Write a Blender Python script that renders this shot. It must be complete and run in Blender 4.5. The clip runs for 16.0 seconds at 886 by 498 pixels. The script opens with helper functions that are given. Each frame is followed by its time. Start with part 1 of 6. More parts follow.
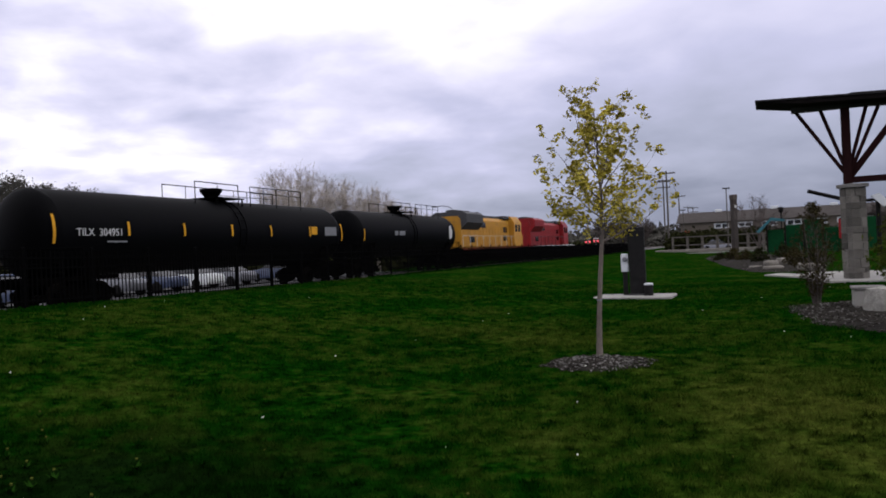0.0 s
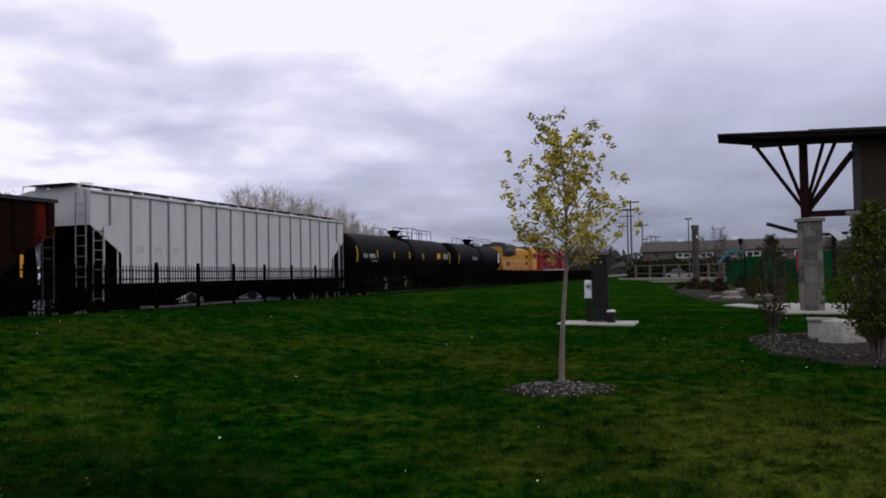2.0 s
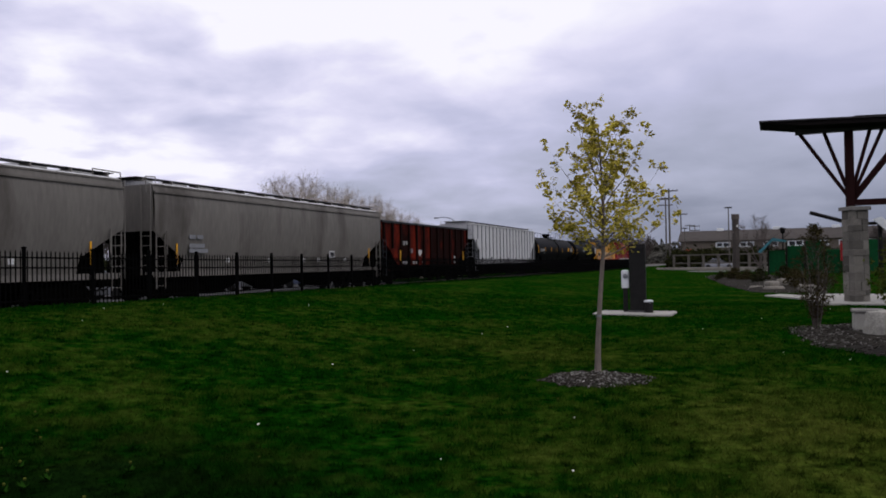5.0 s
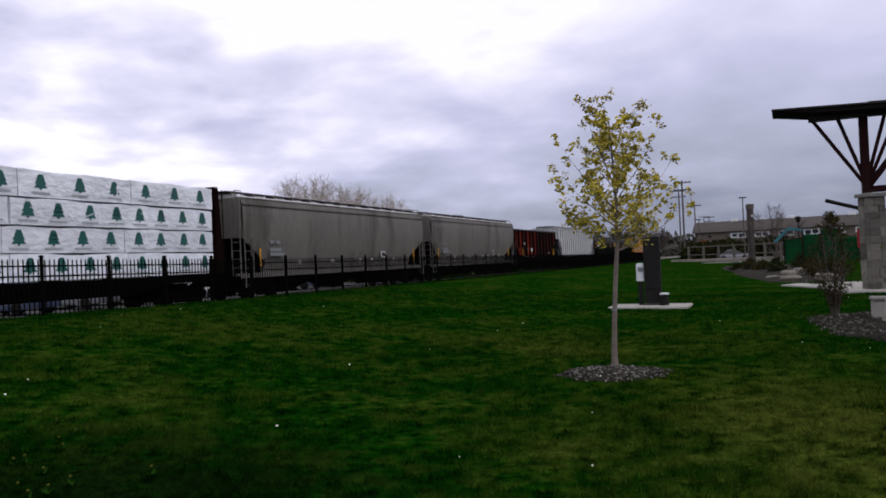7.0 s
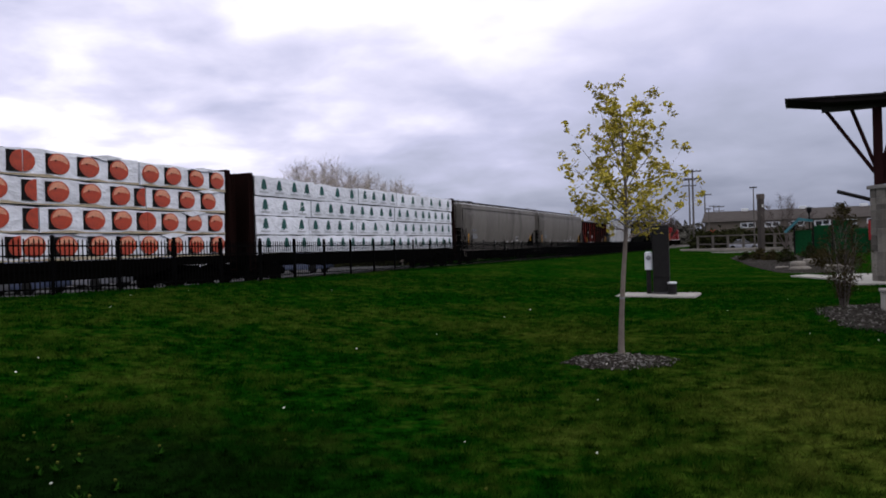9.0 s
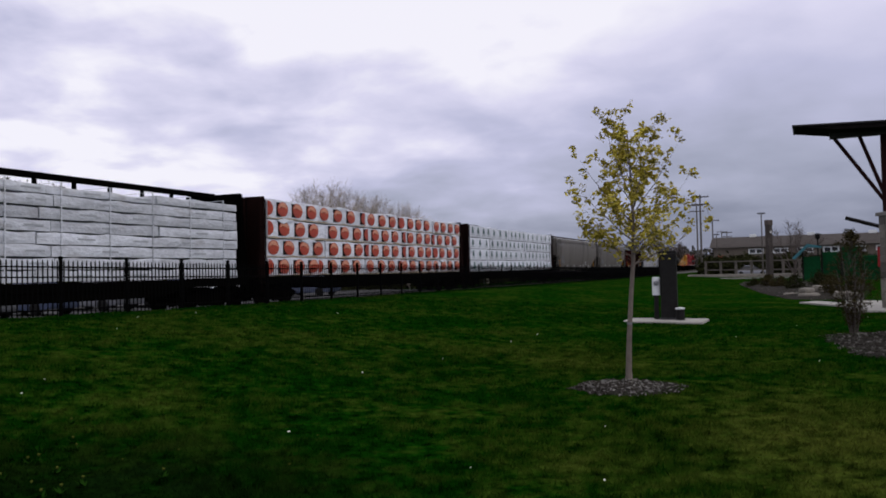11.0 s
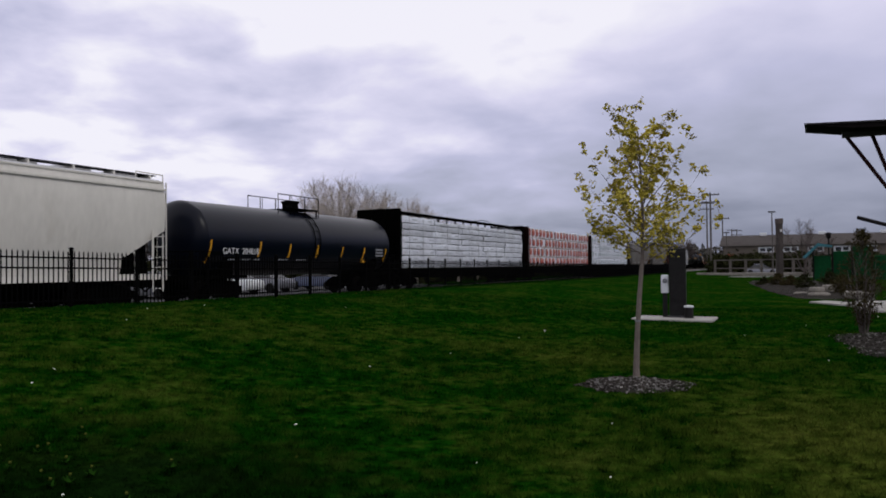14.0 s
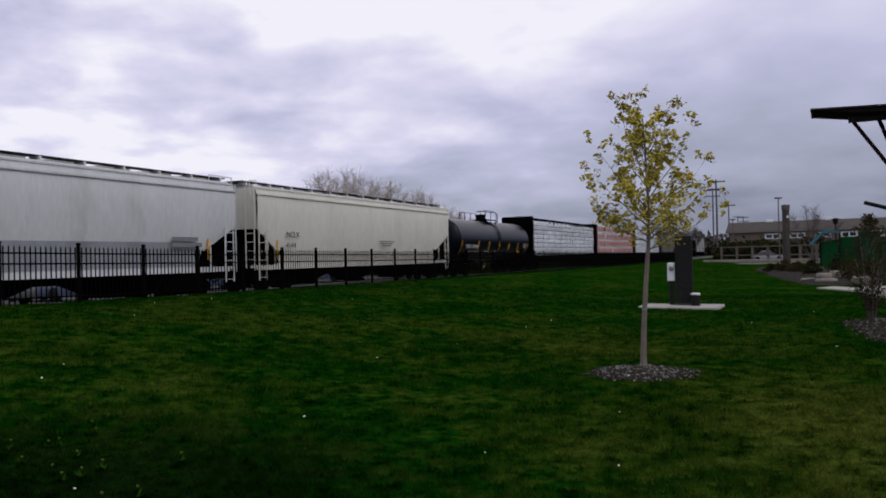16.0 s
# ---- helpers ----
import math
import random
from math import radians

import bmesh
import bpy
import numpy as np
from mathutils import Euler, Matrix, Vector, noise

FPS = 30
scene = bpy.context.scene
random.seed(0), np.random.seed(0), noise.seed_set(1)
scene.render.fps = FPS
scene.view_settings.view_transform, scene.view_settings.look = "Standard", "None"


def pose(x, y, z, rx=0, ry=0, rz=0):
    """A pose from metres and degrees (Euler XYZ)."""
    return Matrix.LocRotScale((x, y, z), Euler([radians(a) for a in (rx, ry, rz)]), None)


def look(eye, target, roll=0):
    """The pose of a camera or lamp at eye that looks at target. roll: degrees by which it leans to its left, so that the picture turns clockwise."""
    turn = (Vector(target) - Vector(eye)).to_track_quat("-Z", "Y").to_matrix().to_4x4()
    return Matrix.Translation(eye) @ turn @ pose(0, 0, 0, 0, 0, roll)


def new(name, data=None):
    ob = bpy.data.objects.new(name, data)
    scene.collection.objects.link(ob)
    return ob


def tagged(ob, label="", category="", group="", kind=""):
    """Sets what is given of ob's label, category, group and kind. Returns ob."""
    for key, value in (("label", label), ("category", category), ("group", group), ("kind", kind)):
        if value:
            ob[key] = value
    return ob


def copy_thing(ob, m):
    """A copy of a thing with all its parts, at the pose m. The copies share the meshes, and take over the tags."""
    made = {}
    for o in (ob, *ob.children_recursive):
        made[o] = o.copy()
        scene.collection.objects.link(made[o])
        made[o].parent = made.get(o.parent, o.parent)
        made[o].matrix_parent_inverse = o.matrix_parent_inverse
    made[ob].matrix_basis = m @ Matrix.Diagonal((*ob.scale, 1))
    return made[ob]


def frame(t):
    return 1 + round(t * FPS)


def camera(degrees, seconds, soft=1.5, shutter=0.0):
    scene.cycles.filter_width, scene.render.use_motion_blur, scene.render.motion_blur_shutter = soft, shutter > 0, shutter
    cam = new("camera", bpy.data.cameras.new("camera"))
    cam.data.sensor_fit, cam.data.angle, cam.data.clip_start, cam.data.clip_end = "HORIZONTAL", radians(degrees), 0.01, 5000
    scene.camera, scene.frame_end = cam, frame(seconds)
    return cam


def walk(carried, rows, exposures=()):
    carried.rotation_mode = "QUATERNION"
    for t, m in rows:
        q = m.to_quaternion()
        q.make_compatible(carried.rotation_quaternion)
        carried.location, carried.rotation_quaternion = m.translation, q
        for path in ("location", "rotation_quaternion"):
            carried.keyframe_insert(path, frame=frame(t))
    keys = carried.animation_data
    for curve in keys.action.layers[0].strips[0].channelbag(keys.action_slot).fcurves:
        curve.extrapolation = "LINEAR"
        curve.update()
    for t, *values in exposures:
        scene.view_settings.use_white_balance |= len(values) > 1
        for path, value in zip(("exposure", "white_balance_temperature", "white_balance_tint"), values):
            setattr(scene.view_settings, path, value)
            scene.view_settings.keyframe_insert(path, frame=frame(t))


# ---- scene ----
cam = camera(61.2, 16.0, soft=1.8)
PATH = [
    (0.0, pose(0, 0, 1.6, 90.16, 2.60, -0.03)),
    (0.5, pose(0, 0, 1.6, 91.19, 2.41, -1.08)),
    (1.0, pose(0, 0, 1.6, 91.92, 1.56, -2.43)),
    (1.5, pose(0, 0, 1.6, 92.55, 1.05, -2.21)),
    (2.0, pose(0, 0, 1.6, 91.79, 1.08, -2.68)),
    (2.5, pose(0, 0, 1.6, 92.20, 2.57, -2.41)),
    (3.0, pose(0, 0, 1.6, 92.30, 1.92, -2.95)),
    (3.5, pose(0, 0, 1.6, 92.63, 1.36, -2.94)),
    (4.0, pose(0, 0, 1.6, 92.21, 0.72, -2.51)),
    (4.5, pose(0, 0, 1.6, 91.26, 0.81, -1.40)),
    (5.0, pose(0, 0, 1.6, 91.02, 0.98, 0.03)),
    (7.5, pose(0, 0, 1.6, 90.77, 2.50, 1.06)),
    (8.0, pose(0, 0, 1.6, 90.40, 2.35, 0.98)),
    (8.5, pose(0, 0, 1.6, 90.68, 1.56, 0.96)),
    (9.0, pose(0, 0, 1.6, 89.82, 1.61, 1.69)),
    (9.5, pose(0, 0, 1.6, 90.89, 1.75, 3.52)),
    (10.0, pose(0, 0, 1.6, 91.79, 1.01, 2.56)),
    (12.5, pose(0, 0, 1.6, 91.11, 1.31, 1.99)),
    (13.0, pose(0, 0, 1.6, 90.94, 0.53, 2.33)),
    (13.5, pose(0, 0, 1.6, 91.43, 0.77, 2.68)),
    (14.0, pose(0, 0, 1.6, 91.30, 0.57, 2.86)),
    (14.5, pose(0, 0, 1.6, 91.14, 0.47, 3.60)),
    (15.0, pose(0, 0, 1.6, 91.21, 0.01, 4.04)),
    (15.5, pose(0, 0, 1.6, 90.88, 1.39, 3.92)),
    (16.0, pose(0, 0, 1.6, 90.60, 1.31, 3.30)),
]
EXPOSURES = [(0, 0.05), (0.5, 0.05), (1.5, -0.08), (4.5, -0.1), (5, -0.08), (7.5, 0.03), (9, 0.05), (10, -0.1), (12.5, -0.18), (16, -0.18)]
walk(cam, PATH, EXPOSURES)

# ---- sky and sun ----
world = bpy.data.worlds.new("overcast_sky")
scene.world = world
world.use_nodes = True
wn, wl = world.node_tree.nodes, world.node_tree.links
wn.clear()
w_out = wn.new("ShaderNodeOutputWorld")
w_bg = wn.new("ShaderNodeBackground")
w_sky = wn.new("ShaderNodeTexSky")
w_sky.sky_type, w_sky.sun_disc = "NISHITA", False
w_sky.sun_elevation, w_sky.sun_rotation = radians(43), radians(125)
w_co = wn.new("ShaderNodeTexCoord")
w_sep = wn.new("ShaderNodeSeparateXYZ")
wl.new(w_co.outputs["Generated"], w_sep.inputs[0])


def wmath(op, a, b):
    n = wn.new("ShaderNodeMath")
    n.operation = op
    for i, v in enumerate((a, b)):
        if isinstance(v, bpy.types.NodeSocket):
            wl.new(v, n.inputs[i])
        else:
            n.inputs[i].default_value = v
    return n.outputs[0]


# the cloud deck is flat: its texture draws together towards the horizon
w_flat = wn.new("ShaderNodeVectorMath")
w_flat.operation = "DIVIDE"
w_den = wn.new("ShaderNodeCombineXYZ")
w_lift = wmath("ADD", wmath("MAXIMUM", w_sep.outputs["Z"], 0.0), 0.24)
for socket in ("X", "Y"):
    wl.new(w_lift, w_den.inputs[socket])
w_den.inputs["Z"].default_value = 1.0
wl.new(w_co.outputs["Generated"], w_flat.inputs[0])
wl.new(w_den.outputs[0], w_flat.inputs[1])


def cloud_noise(scale, detail, rough, shift, warp):
    """Cloud texture over the deck."""
    mp = wn.new("ShaderNodeMapping")
    mp.inputs["Location"].default_value = shift
    wl.new(w_flat.outputs[0], mp.inputs["Vector"])
    n = wn.new("ShaderNodeTexNoise")
    n.inputs["Scale"].default_value, n.inputs["Detail"].default_value, n.inputs["Roughness"].default_value = scale, detail, rough
    n.inputs["Distortion"].default_value = warp
    wl.new(mp.outputs[0], n.inputs["Vector"])
    return wmath("SUBTRACT", n.outputs["Fac"], 0.5)


w_x = wmath("MINIMUM", wmath("MAXIMUM", w_sep.outputs["X"], -0.6), 0.55)
w_z = wmath("MAXIMUM", w_sep.outputs["Z"], 0.0)
# the deck is thin and bright to the left and overhead, heavy and low to the right
lean_x = wmath("MULTIPLY", wmath("ADD", w_x, 0.5), wmath("SUBTRACT", 0.37, wmath("MULTIPLY", w_z, 1.0)))
deck = wmath("SUBTRACT", wmath("ADD", wmath("MULTIPLY", w_z, 0.53), 0.847), lean_x)
lumps = wmath("ADD", wmath("MULTIPLY", cloud_noise(1.5, 3, 0.5, (0.3, 1.7, 0.1), 0.15), 0.55), wmath("MULTIPLY", cloud_noise(3.6, 5, 0.5, (4.1, 2.3, 0.4), 0.2), 0.42))
calm = wmath("SUBTRACT", 0.78, wmath("MULTIPLY", w_x, 0.95))
fac = wmath("ADD", deck, wmath("MULTIPLY", lumps, calm))
ramp = wn.new("ShaderNodeValToRGB")
els = ramp.color_ramp.elements
els[0].position, els[0].color = 0.35, (0.10, 0.11, 0.16, 1)
els[1].position, els[1].color = 1.0, (1.04, 1.02, 1.12, 1)
for at, col in ((0.55, (0.25, 0.272, 0.375)), (0.7, (0.435, 0.455, 0.60)), (0.82, (0.60, 0.605, 0.82)), (0.92, (0.81, 0.79, 1.0))):
    els.new(at).color = (*col, 1)
wl.new(fac, ramp.inputs["Fac"])
# a little of the clear sky's colour shows through the deck
w_sm = wn.new("ShaderNodeMix")
w_sm.data_type, w_sm.blend_type = "RGBA", "MULTIPLY"
w_sm.inputs["Factor"].default_value = 1.0
w_sm.inputs["B"].default_value = (0.1, 0.1, 0.1, 1)
wl.new(w_sky.outputs["Color"], w_sm.inputs["A"])
w_mix = wn.new("ShaderNodeMix")
w_mix.data_type = "RGBA"
w_mix.inputs["Factor"].default_value = 0.95
wl.new(w_sm.outputs["Result"], w_mix.inputs["A"])
wl.new(ramp.outputs["Color"], w_mix.inputs["B"])
wl.new(w_mix.outputs["Result"], w_bg.inputs["Color"])
w_bg.inputs["Strength"].default_value = 1.0
wl.new(w_bg.outputs[0], w_out.inputs["Surface"])

# the sun stands behind the camera, softened by thin cloud
sun = new("sun", bpy.data.lights.new("sun", "SUN"))
sun.data.energy, sun.data.angle, sun.data.color = 0.8, radians(20), (1.0, 0.96, 0.9)
sun.matrix_world = look((62, -44, 72), (0, 0, 0))

# ---- materials ----
def material(name, colour, rough=0.7, metal=0.0, vary=0.25, scale=6.0, fine=60.0, bump=0.15, dirt=None, dirt_at=0.55, stretch=(1, 1, 1), random_tone=0.0, spec=0.5, depth=0.02, soft_edge=0.15):
    """A surface with a base colour, tone changes at two scales, relief, and patches of dirt."""
    m = bpy.data.materials.new(name)
    m.use_nodes = True
    n, l = m.node_tree.nodes, m.node_tree.links
    b = n["Principled BSDF"]
    b.inputs["Roughness"].default_value, b.inputs["Metallic"].default_value = rough, metal
    b.inputs["Specular IOR Level"].default_value = spec
    co = n.new("ShaderNodeTexCoord")
    mp = n.new("ShaderNodeMapping")
    mp.inputs["Scale"].default_value = stretch
    l.new(co.outputs["Object"], mp.inputs["Vector"])
    big, small = n.new("ShaderNodeTexNoise"), n.new("ShaderNodeTexNoise")
    for t, s, d in ((big, scale, 4), (small, fine, 3)):
        t.inputs["Scale"].default_value, t.inputs["Detail"].default_value = s, d
        l.new(mp.outputs[0], t.inputs["Vector"])
    add = n.new("ShaderNodeMath")
    add.operation = "ADD"
    l.new(big.outputs["Fac"], add.inputs[0])
    l.new(small.outputs["Fac"], add.inputs[1])
    rng = n.new("ShaderNodeMapRange")
    rng.inputs["From Min"].default_value, rng.inputs["From Max"].default_value = 0.6, 1.4
    rng.inputs["To Min"].default_value, rng.inputs["To Max"].default_value = 1 - vary, 1 + vary
    l.new(add.outputs[0], rng.inputs["Value"])
    tone = rng.outputs[0]
    if random_tone:
        info = n.new("ShaderNodeObjectInfo")
        r2 = n.new("ShaderNodeMapRange")
        r2.inputs["To Min"].default_value, r2.inputs["To Max"].default_value = 1 - random_tone, 1 + random_tone
        l.new(info.outputs["Random"], r2.inputs["Value"])
        mu = n.new("ShaderNodeMath")
        mu.operation = "MULTIPLY"
        l.new(tone, mu.inputs[0])
        l.new(r2.outputs[0], mu.inputs[1])
        tone = mu.outputs[0]
    sc = n.new("ShaderNodeVectorMath")
    sc.operation = "SCALE"
    sc.inputs[0].default_value = colour
    l.new(tone, sc.inputs["Scale"])
    col = sc.outputs[0]
    if dirt:
        dn = n.new("ShaderNodeTexNoise")
        dn.inputs["Scale"].default_value, dn.inputs["Detail"].default_value, dn.inputs["Roughness"].default_value = scale * 0.6, 6, 0.65
        l.new(mp.outputs[0], dn.inputs["Vector"])
        dr = n.new("ShaderNodeMapRange")
        dr.inputs["From Min"].default_value, dr.inputs["From Max"].default_value = dirt_at, dirt_at + soft_edge
        val = dn.outputs["Fac"]
        l.new(val, dr.inputs["Value"])
        mx = n.new("ShaderNodeMix")
        mx.data_type = "RGBA"
        l.new(dr.outputs[0], mx.inputs["Factor"])
        l.new(col, mx.inputs["A"])
        mx.inputs["B"].default_value = (*dirt, 1)
        col = mx.outputs["Result"]
    l.new(col, b.inputs["Base Color"])
    if bump:
        bp = n.new("ShaderNodeBump")
        bp.inputs["Strength"].default_value, bp.inputs["Distance"].default_value = bump, depth
        l.new(add.outputs[0], bp.inputs["Height"])
        l.new(bp.outputs[0], b.inputs["Normal"])
    return m


def grass_material(name, gain, blades=False):
    """A lawn: lumps and tufts, straw-coloured worn patches, and a darker patch front left."""
    m = bpy.data.materials.new(name)
    m.use_nodes = True
    n, l = m.node_tree.nodes, m.node_tree.links
    b = n["Principled BSDF"]
    b.inputs["Roughness"].default_value, b.inputs["Specular IOR Level"].default_value = 0.95, 0.0
    co = n.new("ShaderNodeTexCoord")

    def calc(op, a, c):
        k = n.new("ShaderNodeMath")
        k.operation = op
        for i, v in enumerate((a, c)):
            if isinstance(v, bpy.types.NodeSocket):
                l.new(v, k.inputs[i])
            else:
                k.inputs[i].default_value = v
        return k.outputs[0]

    def blotch(scale, detail, rough=0.55):
        t = n.new("ShaderNodeTexNoise")
        t.inputs["Scale"].default_value, t.inputs["Detail"].default_value, t.inputs["Roughness"].default_value = scale, detail, rough
        l.new(co.outputs["Object"], t.inputs["Vector"])
        return calc("SUBTRACT", t.outputs["Fac"], 0.5)

    def around(x, y, reach):
        d = n.new("ShaderNodeVectorMath")
        d.operation = "DISTANCE"
        l.new(co.outputs["Object"], d.inputs[0])
        d.inputs[1].default_value = (x, y, 0)
        r = n.new("ShaderNodeMapRange")
        r.interpolation_type = "SMOOTHSTEP"
        r.inputs["From Max"].default_value = reach
        r.inputs["To Min"].default_value, r.inputs["To Max"].default_value = 1.0, 0.0
        l.new(d.outputs["Value"], r.inputs["Value"])
        return r.outputs[0]

    def clampf(v, lo, hi):
        r = n.new("ShaderNodeMapRange")
        r.inputs["From Min"].default_value, r.inputs["From Max"].default_value = lo, hi
        l.new(v, r.inputs["Value"])
        return r.outputs[0]

    def mix(f, a, c):
        x = n.new("ShaderNodeMix")
        x.data_type = "RGBA"
        l.new(f, x.inputs["Factor"])
        for k, v in (("A", a), ("B", c)):
            if isinstance(v, bpy.types.NodeSocket):
                l.new(v, x.inputs[k])
            else:
                x.inputs[k].default_value = (*v, 1)
        return x.outputs["Result"]

    patch, lump, tuft = blotch(0.45, 4), blotch(3.2, 5, 0.6), blotch(22, 3)
    worn = calc("ADD", calc("ADD", calc("MULTIPLY", patch, 0.75), calc("MULTIPLY", lump, 0.9)), calc("ADD", calc("MULTIPLY", around(3.9, 6.4, 5.2), 0.30), calc("ADD", calc("MULTIPLY", around(2.6, 13.5, 4.5), 0.16), calc("MULTIPLY", around(-5.0, 12.5, 9.0), 0.06))))
    # much darker green round a spot front left, broken up by noise
    dark_area = calc("ADD", calc("MULTIPLY", around(-2.6, 4.6, 3.6), 0.52), calc("ADD", calc("MULTIPLY", lump, 0.9), calc("MULTIPLY", patch, 0.3)))
    col = mix(clampf(worn, -0.02, 0.62), (0.0024, 0.0215, 0.0009), (0.050, 0.055, 0.0095))
    col = mix(clampf(dark_area, 0.05, 0.50), col, (0.0022, 0.0075, 0.0012))
    tone = calc("ADD", 1.0, calc("ADD", calc("MULTIPLY", patch, 0.7), calc("ADD", calc("MULTIPLY", lump, 2.8), calc("ADD", calc("MULTIPLY", tuft, 1.2), calc("MULTIPLY", blotch(8.0, 3), 3.0)))))
    sc = n.new("ShaderNodeVectorMath")
    sc.operation = "SCALE"
    l.new(col, sc.inputs[0])
    l.new(calc("MULTIPLY", calc("MAXIMUM", tone, 0.25), gain), sc.inputs["Scale"])
    l.new(sc.outputs[0], b.inputs["Base Color"])
    if blades:
        # light shines through thin blades
        thin, both = n.new("ShaderNodeBsdfTranslucent"), n.new("ShaderNodeMixShader")
        l.new(sc.outputs[0], thin.inputs["Color"])
        l.new(b.outputs[0], both.inputs[1])
        l.new(thin.outputs[0], both.inputs[2])
        l.new(both.outputs[0], n["Material Output"].inputs["Surface"])
        return m
    bp = n.new("ShaderNodeBump")
    bp.inputs["Strength"].default_value, bp.inputs["Distance"].default_value = 0.5, 0.05
    l.new(calc("ADD", lump, calc("MULTIPLY", tuft, 0.4)), bp.inputs["Height"])
    l.new(bp.outputs[0], b.inputs["Normal"])
    return m


GRASS = grass_material("grass_ground", 1.0)
BLADE = grass_material("grass_blade", 1.6, True)
BALLAST = material("ballast", (0.09, 0.085, 0.08), 0.95, vary=0.6, scale=4, fine=30, bump=1.0)
STEEL_RAIL = material("rail_steel", (0.12, 0.10, 0.09), 0.5, 0.6)
FENCE_BLACK = material("black_powder_coat", (0.002, 0.002, 0.0022), 0.9, vary=0.2, spec=0.02)
TANK_BLACK = material("tank_black", (0.0014, 0.0015, 0.002), 0.6, vary=0.35, scale=0.8, fine=12, bump=0.05, dirt=(0.003, 0.0027, 0.0025), dirt_at=0.6, spec=0.04)
TANK_BLUE = material("tank_blue_black", (0.0016, 0.0028, 0.0075), 0.30, vary=0.3, scale=0.8, fine=12, bump=0.02, spec=0.14)
# black of the underframes; on hopper ends it stands for shade
UNDER = material("underframe_shade_black", (0.0018, 0.0017, 0.0016), 1.0, vary=0.4, spec=0.0)
WHEEL = material("wheel_steel", (0.004, 0.0035, 0.003), 0.9, spec=0.03)
HOPPER_WHITE = material("hopper_white", (0.42, 0.42, 0.435), 0.6, vary=0.12, scale=1.2, fine=9, bump=0.04, dirt=(0.30, 0.295, 0.29), dirt_at=0.6, stretch=(1, 1, 0.25), spec=0.2)
HOPPER_CREAM = material("hopper_cream", (0.60, 0.58, 0.53), 0.6, vary=0.09, scale=0.8, fine=6, bump=0.04, dirt=(0.50, 0.475, 0.42), dirt_at=0.60, stretch=(1, 1, 0.35), spec=0.2)
HOPPER_GREY = material("hopper_grey", (0.135, 0.125, 0.116), 0.5, vary=0.22, scale=0.9, fine=9, bump=0.04, dirt=(0.075, 0.067, 0.061), dirt_at=0.54, stretch=(1, 1, 0.2), spec=0.1)
HOPPER_PALE = material("hopper_pale_grey", (0.52, 0.53, 0.55), 0.6, vary=0.12, scale=0.9, fine=9, bump=0.04, dirt=(0.38, 0.38, 0.39), dirt_at=0.6, stretch=(1, 1, 0.25))
HOPPER_RED = material("hopper_red", (0.125, 0.013, 0.007), 0.85, vary=0.5, scale=0.8, fine=10, bump=0.06, dirt=(0.010, 0.003, 0.0025), dirt_at=0.40, stretch=(1, 1, 0.3), spec=0.03)
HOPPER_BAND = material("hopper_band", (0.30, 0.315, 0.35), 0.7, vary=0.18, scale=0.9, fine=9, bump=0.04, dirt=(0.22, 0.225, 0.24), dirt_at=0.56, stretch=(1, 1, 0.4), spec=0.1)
ROOF_GREY = material("roof_grey", (0.35, 0.35, 0.36), 0.6, vary=0.2)
YELLOW = material("safety_yellow", (0.58, 0.28, 0.02), 0.6, vary=0.3, fine=12, spec=0.1)
WHITE = material("stencil_white", (0.50, 0.50, 0.51), 0.7, vary=0.3, fine=20, spec=0.1)
GREY_PAINT = material("stencil_grey", (0.17, 0.175, 0.19), 0.7, vary=0.2, spec=0.1)
DARK_PAINT = material("stencil_dark", (0.02, 0.02, 0.023), 0.6, vary=0.2, spec=0.2)
LOCO_YELLOW = material("loco_yellow", (0.42, 0.20, 0.02), 0.5, vary=0.25, scale=1.5, dirt=(0.20, 0.11, 0.04), dirt_at=0.58, spec=0.2)
LOCO_RED = material("loco_red", (0.22, 0.010, 0.013), 0.5, vary=0.25, scale=1.5, dirt=(0.10, 0.012, 0.012), dirt_at=0.58, spec=0.2)
LOCO_GREY = material("loco_grey", (0.05, 0.05, 0.053), 0.6, vary=0.25, spec=0.2)
GLASS_DARK = material("dark_glass", (0.01, 0.012, 0.015), 0.08, vary=0.05, bump=0)
WRAP_WHITE = material("lumber_wrap_white", (0.66, 0.68, 0.75), 0.35, vary=0.16, scale=1.1, fine=3.4, bump=0.6, dirt=(0.46, 0.47, 0.52), dirt_at=0.56, random_tone=0.10, depth=0.09, stretch=(1.0, 1, 1.9))
WRAP_GREY = material("lumber_wrap_grey", (0.56, 0.58, 0.63), 0.4, vary=0.24, scale=1.6, fine=5, bump=0.7, dirt=(0.38, 0.38, 0.40), dirt_at=0.56, random_tone=0.22, depth=0.05, stretch=(1.0, 1, 1.9))
MARK_GREEN = material("print_green", (0.003, 0.075, 0.065), 0.5, vary=0.25)
MARK_BLACK = material("print_black", (0.006, 0.0055, 0.0055), 0.6, vary=0.2, spec=0.1)
MARK_ORANGE = material("print_orange", (0.36, 0.042, 0.014), 0.45, vary=0.5, scale=1.6, fine=5, bump=0, dirt=(0.20, 0.022, 0.012), dirt_at=0.52)
# paler orange for the highlight painted on the ovals
MARK_PEACH = material("peach_highlight", (0.60, 0.26, 0.16), 0.45, vary=0.35, scale=3, fine=9, bump=0, dirt=(0.40, 0.08, 0.035), dirt_at=0.56)
LUMBER_END = material("bare_lumber", (0.34, 0.29, 0.21), 0.8, vary=0.35, scale=1.5, fine=14, bump=0.2, spec=0.1)
CAR_BLUE = material("car_blue_grey", (0.05, 0.065, 0.12), 0.25, vary=0.1, bump=0)
CAR_SILVER = material("car_silver", (0.17, 0.175, 0.20), 0.25, 0.3, vary=0.1, bump=0)
